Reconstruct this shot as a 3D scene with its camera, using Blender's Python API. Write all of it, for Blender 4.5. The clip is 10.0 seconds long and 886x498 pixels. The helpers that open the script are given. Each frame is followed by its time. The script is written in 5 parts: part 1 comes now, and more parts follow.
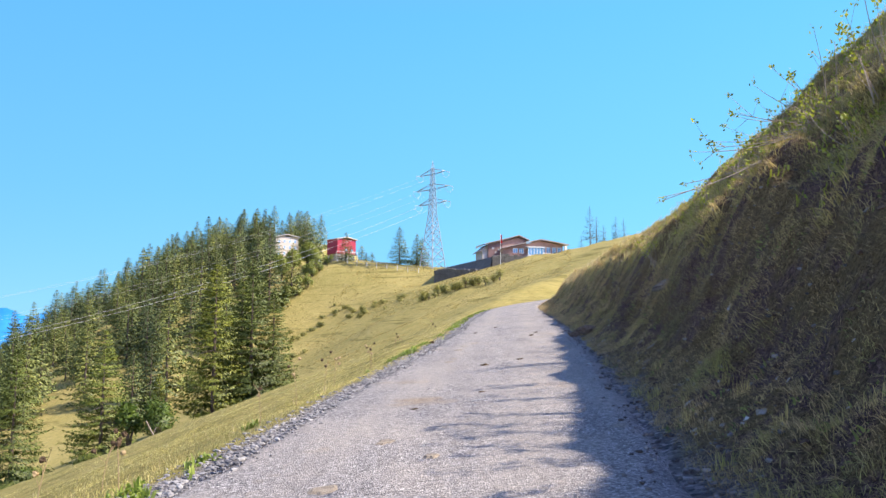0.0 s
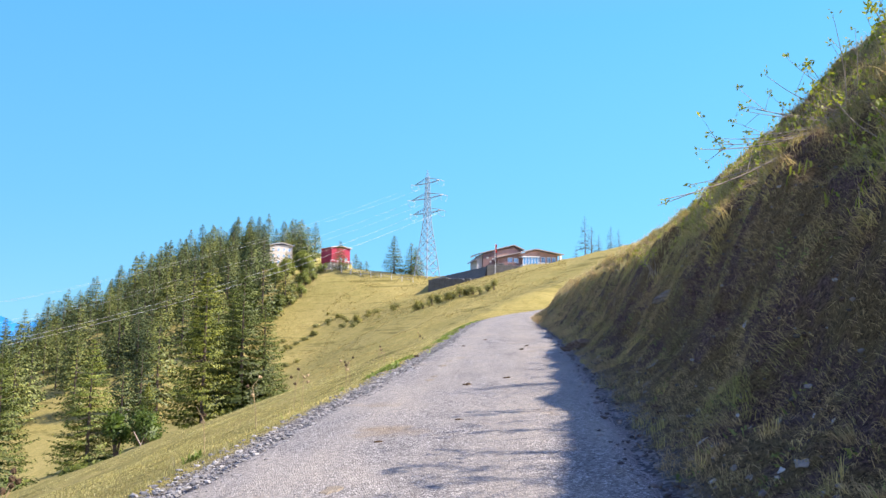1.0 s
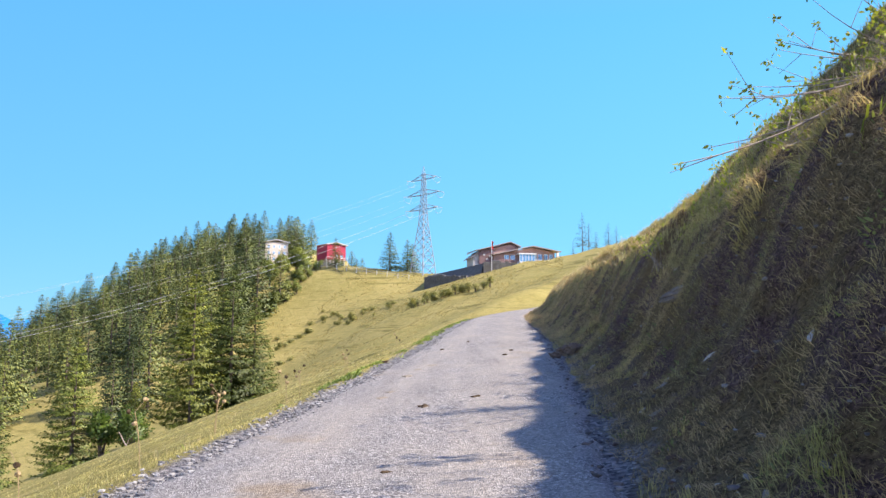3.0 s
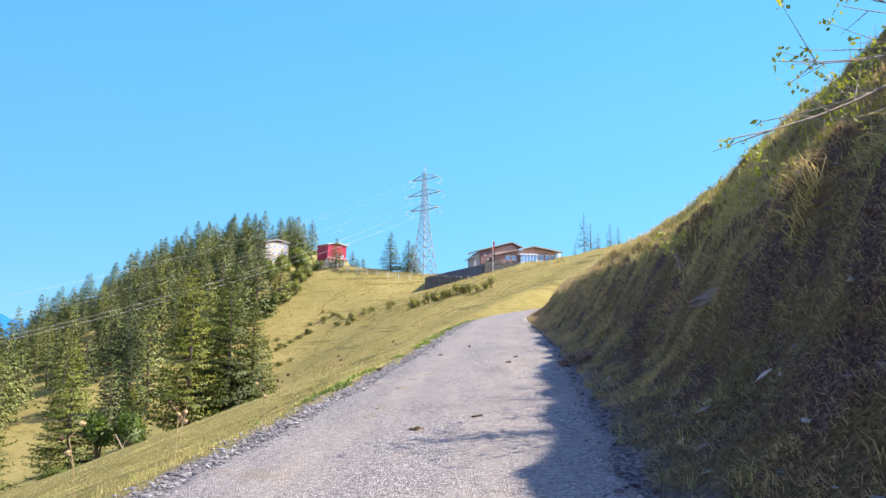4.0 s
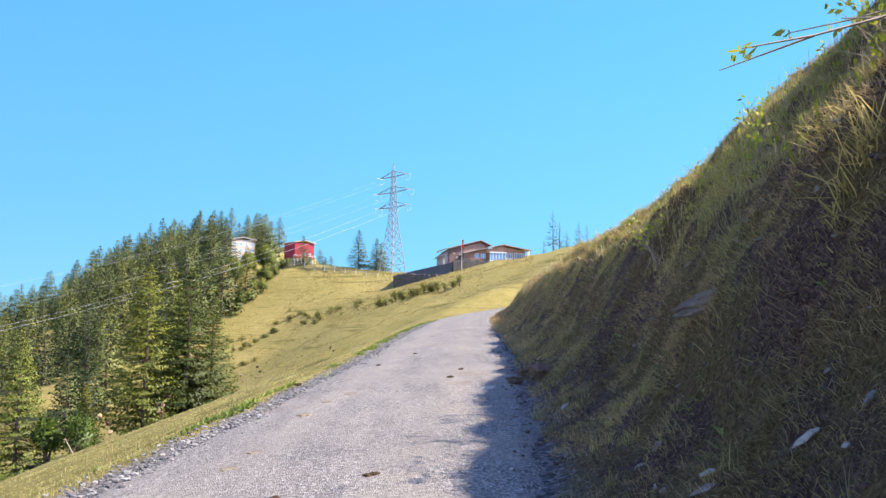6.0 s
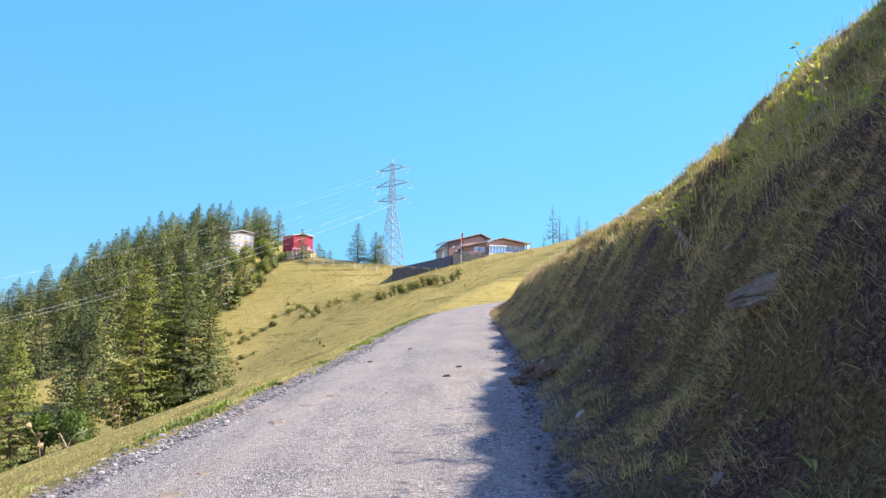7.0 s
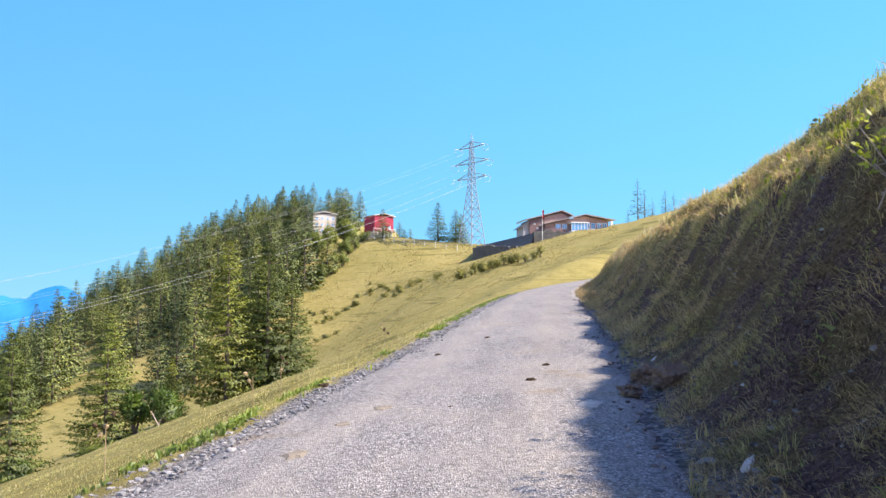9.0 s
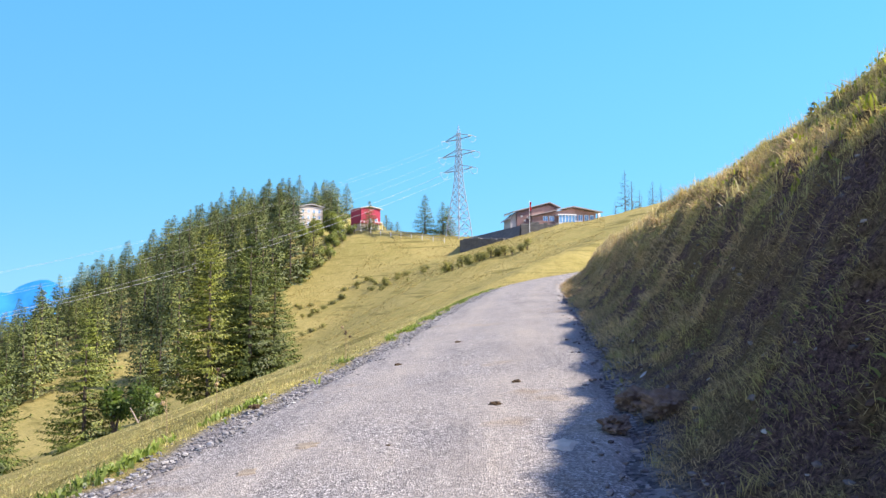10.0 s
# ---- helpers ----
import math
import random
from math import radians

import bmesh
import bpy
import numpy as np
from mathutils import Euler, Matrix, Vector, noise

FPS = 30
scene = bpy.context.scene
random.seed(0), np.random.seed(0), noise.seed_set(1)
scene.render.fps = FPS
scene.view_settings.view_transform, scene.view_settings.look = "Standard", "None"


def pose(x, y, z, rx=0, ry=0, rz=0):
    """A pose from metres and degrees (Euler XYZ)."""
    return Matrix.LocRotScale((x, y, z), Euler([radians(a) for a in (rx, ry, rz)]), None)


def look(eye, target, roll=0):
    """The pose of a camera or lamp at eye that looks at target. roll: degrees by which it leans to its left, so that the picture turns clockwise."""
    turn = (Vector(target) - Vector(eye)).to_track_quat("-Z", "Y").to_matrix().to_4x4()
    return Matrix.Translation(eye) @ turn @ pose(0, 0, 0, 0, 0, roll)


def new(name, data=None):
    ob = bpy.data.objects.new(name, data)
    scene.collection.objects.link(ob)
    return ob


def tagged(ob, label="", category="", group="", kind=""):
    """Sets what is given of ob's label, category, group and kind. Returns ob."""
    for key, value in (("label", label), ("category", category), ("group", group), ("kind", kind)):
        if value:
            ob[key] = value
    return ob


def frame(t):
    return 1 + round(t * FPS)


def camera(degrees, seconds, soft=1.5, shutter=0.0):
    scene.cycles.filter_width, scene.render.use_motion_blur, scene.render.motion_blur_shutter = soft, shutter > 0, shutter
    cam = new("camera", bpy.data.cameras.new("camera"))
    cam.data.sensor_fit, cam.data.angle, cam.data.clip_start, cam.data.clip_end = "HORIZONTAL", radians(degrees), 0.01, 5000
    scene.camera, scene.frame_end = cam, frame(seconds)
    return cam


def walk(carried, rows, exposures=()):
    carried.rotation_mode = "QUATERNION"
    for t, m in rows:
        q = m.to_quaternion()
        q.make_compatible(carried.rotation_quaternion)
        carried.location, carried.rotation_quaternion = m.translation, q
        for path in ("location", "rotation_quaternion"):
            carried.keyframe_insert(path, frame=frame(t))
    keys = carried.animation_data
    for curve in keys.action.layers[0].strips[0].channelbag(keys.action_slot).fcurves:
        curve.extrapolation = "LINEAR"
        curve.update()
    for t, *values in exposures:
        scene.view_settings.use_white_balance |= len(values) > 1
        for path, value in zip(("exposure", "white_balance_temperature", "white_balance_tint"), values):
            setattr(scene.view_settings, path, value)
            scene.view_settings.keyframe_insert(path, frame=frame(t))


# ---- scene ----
cam = camera(60.6, 10.0)
PATH = [
    (0.0, pose(-0.000, 0.000, 1.500, 96.500, -0.000, 0.000)),
    (0.5, pose(0.129, 0.583, 1.502, 96.846, -0.161, -0.443)),
    (1.0, pose(0.241, 1.173, 1.601, 97.205, -0.246, -0.398)),
    (1.5, pose(0.412, 1.784, 1.666, 97.260, -0.183, -0.368)),
    (2.0, pose(0.549, 2.433, 1.681, 96.956, -0.272, -0.374)),
    (2.5, pose(0.731, 3.044, 1.698, 96.975, -0.239, -0.603)),
    (4.0, pose(0.884, 4.983, 1.870, 97.038, -0.357, -0.509)),
    (4.5, pose(1.010, 5.634, 1.869, 96.910, -0.299, -0.669)),
    (5.0, pose(1.262, 6.272, 1.942, 96.888, -0.232, -1.714)),
    (5.5, pose(1.449, 6.847, 2.053, 96.936, -0.182, -2.641)),
    (7.0, pose(1.689, 8.671, 2.099, 96.439, -0.276, -2.787)),
    (7.5, pose(1.691, 9.332, 2.162, 95.921, -0.387, -2.134)),
    (8.0, pose(1.739, 9.867, 2.233, 95.968, -0.298, -1.365)),
    (8.5, pose(1.702, 10.399, 2.204, 95.555, -0.250, 1.183)),
    (9.0, pose(1.805, 11.146, 2.245, 94.809, -0.079, 3.351)),
    (9.5, pose(1.984, 11.925, 2.369, 94.509, 0.285, 2.917)),
    (10.0, pose(2.113, 12.653, 2.411, 94.240, 0.177, 2.470)),
]
walk(cam, PATH)

# ---- light ----
SUN_AZ, SUN_EL = -13.0, 45.2          # degrees from +x towards +y, and above the horizon
world = bpy.data.worlds.new("sky")
scene.world = world
world.use_nodes = True
wn = world.node_tree.nodes
sky = wn.new("ShaderNodeTexSky")
sky.sky_type = "NISHITA"
sky.sun_disc = False
sky.sun_elevation = radians(SUN_EL)
sky.sun_rotation = radians(90 - SUN_AZ)
sky.altitude, sky.air_density, sky.dust_density, sky.ozone_density = 1300, 1.0, 0.3, 1.5
wn["Background"].inputs["Strength"].default_value = 0.135
tone = wn.new("ShaderNodeHueSaturation")        # deep clear mountain sky
tone.inputs["Hue"].default_value, tone.inputs["Saturation"].default_value = 0.52, 1.08
tone.inputs["Value"].default_value = 1.02
world.node_tree.links.new(sky.outputs[0], tone.inputs["Color"])
even = wn.new("ShaderNodeMix")                   # thin clean air: the blue holds down to the horizon
even.data_type = "RGBA"
where = wn.new("ShaderNodeTexCoord")
upward = wn.new("ShaderNodeSeparateXYZ")
fade = wn.new("ShaderNodeMapRange")              # lighter cyan low down, deep blue overhead
fade.inputs["From Min"].default_value, fade.inputs["From Max"].default_value = 0.40, 0.75
fade.inputs["To Min"].default_value, fade.inputs["To Max"].default_value = 0.95, 0.0
world.node_tree.links.new(where.outputs["Generated"], upward.inputs[0])
world.node_tree.links.new(upward.outputs["Z"], fade.inputs["Value"])
ahead = wn.new("ShaderNodeMapRange")             # away from the valley the sky is less cyan
ahead.inputs["From Min"].default_value, ahead.inputs["From Max"].default_value = -0.2, 0.45
world.node_tree.links.new(upward.outputs["Y"], ahead.inputs["Value"])
blend = wn.new("ShaderNodeMath")
blend.operation = "MULTIPLY"
world.node_tree.links.new(fade.outputs[0], blend.inputs[0])
world.node_tree.links.new(ahead.outputs[0], blend.inputs[1])
world.node_tree.links.new(blend.outputs[0], even.inputs[0])
clear = wn.new("ShaderNodeValToRGB")             # paler over the valley, deeper higher up
clear.color_ramp.elements.new(0.5)
for stop, (at, shade) in zip(clear.color_ramp.elements, ((0.02, (0.235, 0.65, 1.0)), (0.18, (0.18, 0.59, 1.0)), (0.42, (0.13, 0.51, 0.97)))):
    stop.position, stop.color = at, (*shade, 1)
world.node_tree.links.new(upward.outputs["Z"], clear.inputs[0])
bright = wn.new("ShaderNodeVectorMath")
bright.operation = "SCALE"
bright.inputs["Scale"].default_value = 3.45
world.node_tree.links.new(clear.outputs[0], bright.inputs[0])
world.node_tree.links.new(bright.outputs[0], even.inputs[7])
world.node_tree.links.new(tone.outputs[0], even.inputs[6])
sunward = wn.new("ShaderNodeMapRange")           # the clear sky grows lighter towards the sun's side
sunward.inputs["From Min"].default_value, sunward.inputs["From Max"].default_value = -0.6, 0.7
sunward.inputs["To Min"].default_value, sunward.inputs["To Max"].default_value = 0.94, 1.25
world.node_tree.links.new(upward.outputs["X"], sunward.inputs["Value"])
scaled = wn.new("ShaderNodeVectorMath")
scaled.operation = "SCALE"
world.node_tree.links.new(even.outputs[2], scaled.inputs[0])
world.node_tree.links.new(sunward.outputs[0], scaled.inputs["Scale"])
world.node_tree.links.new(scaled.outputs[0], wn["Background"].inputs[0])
sun = new("sun", bpy.data.lights.new("sun", "SUN"))
sun.data.energy, sun.data.angle, sun.data.color = 4.2, radians(0.53), (1.0, 0.885, 0.77)
sun_way = Vector((math.cos(radians(SUN_EL)) * math.cos(radians(SUN_AZ)), math.cos(radians(SUN_EL)) * math.sin(radians(SUN_AZ)), math.sin(radians(SUN_EL))))
sun.matrix_world = look(sun_way * 50, (0, 0, 0))
scene.view_settings.exposure = 1.21


# ---- small tools ----
def mesh_of(name, verts, faces, mat=None, smooth=False):
    me = bpy.data.meshes.new(name)
    me.from_pydata([tuple(v) for v in verts], [], [tuple(f) for f in faces])
    if mat:
        me.materials.append(mat)
    if smooth:
        me.polygons.foreach_set("use_smooth", [True] * len(me.polygons))
    me.update()
    return me


def mesh_np(name, v, f, mat, smooth=False):
    """A mesh from numpy arrays, faces all with the same number of corners."""
    v, f = np.asarray(v, np.float32), np.asarray(f, np.int32)
    me = bpy.data.meshes.new(name)
    k = f.shape[1]
    me.vertices.add(len(v)), me.loops.add(f.size), me.polygons.add(len(f))
    me.vertices.foreach_set("co", v.ravel())
    me.loops.foreach_set("vertex_index", f.ravel())
    me.polygons.foreach_set("loop_start", np.arange(0, f.size, k, dtype=np.int32))
    me.polygons.foreach_set("use_smooth", np.full(len(f), smooth))
    me.materials.append(mat)
    me.update(calc_edges=True)
    me.validate()
    return me


def thing(name, label, category, at=(0, 0, 0), turn=0, group="", kind=""):
    ob = tagged(new(name), label, category, group, kind)
    ob.matrix_world = pose(*at, 0, 0, turn)
    return ob


def part(name, bm, mat, parent, label=""):
    me = bpy.data.meshes.new(name)
    bm.normal_update()
    bm.to_mesh(me)
    bm.free()
    me.materials.append(mat)
    ob = new(name, me)
    ob.parent = parent
    if label:
        ob["label"] = label
    return ob


def add_box(bm, x0, x1, y0, y1, z0, z1, bevel=0.0):
    r = bmesh.ops.create_cube(bm, size=1)
    for v in r["verts"]:
        v.co = Vector(((x0 + x1) / 2 + v.co.x * (x1 - x0), (y0 + y1) / 2 + v.co.y * (y1 - y0), (z0 + z1) / 2 + v.co.z * (z1 - z0)))
    if bevel:
        bmesh.ops.bevel(bm, geom=list({e for v in r["verts"] for e in v.link_edges}), offset=bevel, segments=1, affect="EDGES")
    return bm


def boxed(x0, x1, y0, y1, z0, z1, bevel=0.0):
    return add_box(bmesh.new(), x0, x1, y0, y1, z0, z1, bevel)


def add_bar(bm, a, b, r0, r1=None, n=5):
    """A tapered bar from a to b."""
    a, b = Vector(a), Vector(b)
    r1 = r0 if r1 is None else r1
    q = (b - a).to_track_quat("Z", "Y")
    rings = []
    for p, r in ((a, r0), (b, r1)):
        rings.append([bm.verts.new(p + q @ Vector((r * math.cos(k * math.tau / n), r * math.sin(k * math.tau / n), 0))) for k in range(n)])
    for k in range(n):
        bm.faces.new((rings[0][k], rings[0][(k + 1) % n], rings[1][(k + 1) % n], rings[1][k]))
    bm.faces.new(rings[0][::-1]), bm.faces.new(rings[1])
    return bm


def smooth01(a, b, x):
    t = np.clip((np.asarray(x, float) - a) / (b - a), 0, 1)
    return t * t * (3 - 2 * t)


# ---- value noise on arrays ----
def lattice(ix, iy, seed):
    h = (ix.astype(np.int64) * 374761393 + iy.astype(np.int64) * 668265263 + seed * 974711) & 0x7FFFFFFF
    h = ((h ^ (h >> 13)) * 1274126177) & 0x7FFFFFFF
    return ((h ^ (h >> 16)) & 0xFFFF) / 65535.0


def vnoise(x, y, seed=0):
    x, y = np.asarray(x, float), np.asarray(y, float)
    ix, iy = np.floor(x), np.floor(y)
    fx, fy = x - ix, y - iy
    fx, fy = fx * fx * (3 - 2 * fx), fy * fy * (3 - 2 * fy)
    a, b = lattice(ix, iy, seed), lattice(ix + 1, iy, seed)
    c, d = lattice(ix, iy + 1, seed), lattice(ix + 1, iy + 1, seed)
    return (a + (b - a) * fx) * (1 - fy) + (c + (d - c) * fx) * fy - 0.5


# ---- the lie of the land ----
ROAD_Y = np.array([-400, -60, 0, 10, 20, 30, 40, 50, 60, 70, 85, 105, 200, 400.0])
ROAD_X = np.array([-60, -8.2, -1.0, 0.42, 1.66, 2.62, 3.42, 4.4, 5.9, 8.4, 14.5, 28, 110, 300.0])
_fine = np.arange(-400, 400, 0.5)
_soft = np.interp(_fine, ROAD_Y, ROAD_X)
for _ in range(60):
    _soft[1:-1] = (_soft[:-2] + 2 * _soft[1:-1] + _soft[2:]) / 4
HALF = 1.78                              # half the road's width


def road_x(y):
    return np.interp(y, _fine, _soft)


def road_z(x, y):
    yy = np.asarray(y, float)
    return 0.27 + 0.05 * np.maximum(yy, -60) + 0.09 * x


HILLS = np.array([                       # x, y, height of the land far from the road
    (-10, 20, -2.5), (-20, 42, -5.8), (-35, 60, -11), (-16, 90, -3.8), (-57, 100, -19.5), (-36, 120, -11.2), (-26, 120, -7.9), (-29, 150, -7.2),
    (-40, 200, -8.4), (-50, 248, -1.6), (-50, 274, 4.5), (-31, 284, 16), (-45, 322, 33), (-66, 290, 8.8), (3, 258, 20.5), (28, 249, 26.5),
    (-12, 200, 6.8), (5, 100, 5.6), (21, 125, 11.8), (34, 179, 19.5), (-103, 200, -20), (-134, 262, -17), (-92, 260, -3.2), (-130, 344, 9),
    (-208, 414, 2), (-137, 508, 60), (-85, 400, 43), (-5, 305, 28.2), (30, 300, 30), (0, 420, 27), (-230, 376, -24), (-300, 520, -40), (-230, 280, -52)])


def _tps(d2):
    return d2 * np.log(d2 + 1e-9) * 0.5


_n = len(HILLS)
_A = np.zeros((_n + 3, _n + 3))
_A[:_n, :_n] = _tps(((HILLS[:, None, :2] - HILLS[None, :, :2]) ** 2).sum(-1) * 1e-4) + np.eye(_n) * 2e-3
_A[:_n, _n:] = np.c_[np.ones(_n), HILLS[:, :2] * 0.01]
_A[_n:, :_n] = _A[:_n, _n:].T
_W = np.linalg.solve(_A, np.r_[HILLS[:, 2], 0, 0, 0])


def far_z(x, y):
    sh = np.shape(x)
    X, Y = np.ravel(np.clip(x, -330, 160)), np.ravel(np.clip(y, -40, 560))
    out = np.zeros(len(X))
    for i in range(0, len(X), 20000):
        s = slice(i, i + 20000)
        d2 = ((X[s, None] - HILLS[None, :, 0]) ** 2 + (Y[s, None] - HILLS[None, :, 1]) ** 2) * 1e-4
        out[s] = _tps(d2) @ _W[:_n] + _W[_n] + _W[_n + 1] * X[s] * 0.01 + _W[_n + 2] * Y[s] * 0.01
    out = out.reshape(sh)
    # beyond the hill the land falls to the valley
    away = np.maximum(np.maximum(np.asarray(y) - 560, 0), np.maximum(-330 - np.asarray(x), 0))
    behind = smooth01(306, 392, np.asarray(y) + 0.9 * np.minimum(np.asarray(x), 0) * smooth01(-130, -45, x) * 0.35) * smooth01(-72, -44, x)
    return out - 260 * smooth01(0, 900, away) - 34 * behind


BANK_O = np.array([0, 0.25, 0.6, 1.0, 1.3, 1.6, 1.9, 2.4, 3.2, 5, 8, 14, 25, 60, 400.0])
BANK_H = np.array([0, 0.05, 0.25, 0.62, 1.1, 1.72, 2.28, 2.72, 3.28, 4.8, 7.2, 11.2, 17.5, 33, 100.0])


def land(x, y, rough=True):
    """Height of the ground."""
    x, y = np.asarray(x, float), np.asarray(y, float)
    xc = road_x(y)
    zc = road_z(xc, y)
    bend = 1 / np.sqrt(1 + ((road_x(y + 0.5) - road_x(y - 0.5))) ** 2)
    o = x - xc
    on = road_z(np.clip(x, xc - HALF, xc + HALF), y) - 0.05
    right = np.maximum(o - HALF, 0) * bend
    left = np.maximum(-o - HALF, 0)
    steep = 1.06 - 0.12 * smooth01(8, 27, y) - 0.22 * smooth01(24, 50, y)
    gentle = 1.06 - 0.34 * smooth01(14, 36, y)      # the upper slope lies back farther on
    low = np.interp(np.minimum(right, 2.4), BANK_O, BANK_H)
    near = on + low * steep + (np.interp(right, BANK_O, BANK_H) - low) * gentle + 0.2 * np.clip(right - 3, 0, 12) * (1 - smooth01(13, 32, y)) - 0.05 * np.minimum(left, 0.6) - 0.38 * np.maximum(left - 0.45, 0)
    wr = smooth01(58, 105, y)
    wl = np.maximum(smooth01(8, 30, left), smooth01(45, 95, y))
    w = np.where(o > 0, wr * smooth01(0, 14, right), wl * smooth01(0.4, 12, left))
    z = near * (1 - w) + far_z(x, y) * w if np.any(w > 0) else near
    if rough:
        bank = smooth01(0.15, 1.2, right) * (1 - 0.5 * smooth01(4, 12, right))
        up = right * 1.8                   # distance along the slope, so that lumps come out round
        z = z + bank * (0.5 * vnoise(up / 2.4, y / 1.6, 1) + 0.34 * vnoise(up / 0.8, y / 0.75, 2) + 0.22 * vnoise(up / 0.36, y / 0.34, 3) + 0.08 * vnoise(up / 0.16, y / 0.15, 8))
        side = smooth01(0.5, 2.5, left)
        z = z + side * (0.25 * vnoise(x / 3, y / 3, 4) + 0.06 * vnoise(x / 0.5, y / 0.5, 5))
        z = z + smooth01(20, 60, left) * (1.6 * vnoise(x / 14, y / 14, 6) + 0.7 * vnoise(x / 5, y / 5, 7))
    return z


# ---- materials ----
def material(name, rough=0.8, metal=0.0, spec=0.3):
    m = bpy.data.materials.new(name)
    m.use_nodes = True
    b = m.node_tree.nodes["Principled BSDF"]
    b.inputs["Roughness"].default_value, b.inputs["Metallic"].default_value = rough, metal
    b.inputs["Specular IOR Level"].default_value = spec
    return m, m.node_tree.nodes, m.node_tree.links, b


def ramp(nodes, links, source, stops):
    r = nodes.new("ShaderNodeValToRGB")
    while len(r.color_ramp.elements) < len(stops):
        r.color_ramp.elements.new(0.5)
    for e, (p, c) in zip(r.color_ramp.elements, stops):
        e.position, e.color = p, (*c, 1)
    links.new(source, r.inputs[0])
    return r.outputs[0]


def noise_node(nodes, links, scale, detail=4, rough=0.6, coord=None):
    n = nodes.new("ShaderNodeTexNoise")
    n.inputs["Scale"].default_value, n.inputs["Detail"].default_value, n.inputs["Roughness"].default_value = scale, detail, rough
    if coord is not None:
        links.new(coord, n.inputs["Vector"])
    return n


def mixed(nodes, links, fac, a, b, mode="MIX"):
    m = nodes.new("ShaderNodeMix")
    m.data_type, m.blend_type = "RGBA", mode
    for sock, val in ((m.inputs[0], fac), (m.inputs[6], a), (m.inputs[7], b)):
        if isinstance(val, (int, float)):
            sock.default_value = val
        elif isinstance(val, tuple):
            sock.default_value = (*val, 1)
        else:
            links.new(val, sock)
    return m.outputs[2]


def bumped(nodes, links, b, height, strength, distance):
    n = nodes.new("ShaderNodeBump")
    n.inputs["Strength"].default_value, n.inputs["Distance"].default_value = strength, distance
    links.new(height, n.inputs["Height"])
    links.new(n.outputs[0], b.inputs["Normal"])


def plain(name, color, rough=0.8, metal=0.0, vary=0.25, scale=3.0, bump=0.0):
    """A material of one colour with soft stains and grain."""
    m, n, l, b = material(name, rough, metal)
    co = n.new("ShaderNodeTexCoord").outputs["Object"]
    big, fine = noise_node(n, l, scale * 0.3, 3, 0.6, co), noise_node(n, l, scale * 4, 5, 0.7, co)
    dark, light = tuple(c * (1 - vary) for c in color), tuple(min(1, c * (1 + vary)) for c in color)
    base = ramp(n, l, big.outputs[0], ((0.3, dark), (0.7, light)))
    l.new(mixed(n, l, 0.35, base, ramp(n, l, fine.outputs[0], ((0.3, dark), (0.7, light)))), b.inputs["Base Color"])
    if bump:
        bumped(n, l, b, fine.outputs[0], 0.6, bump)
    return m


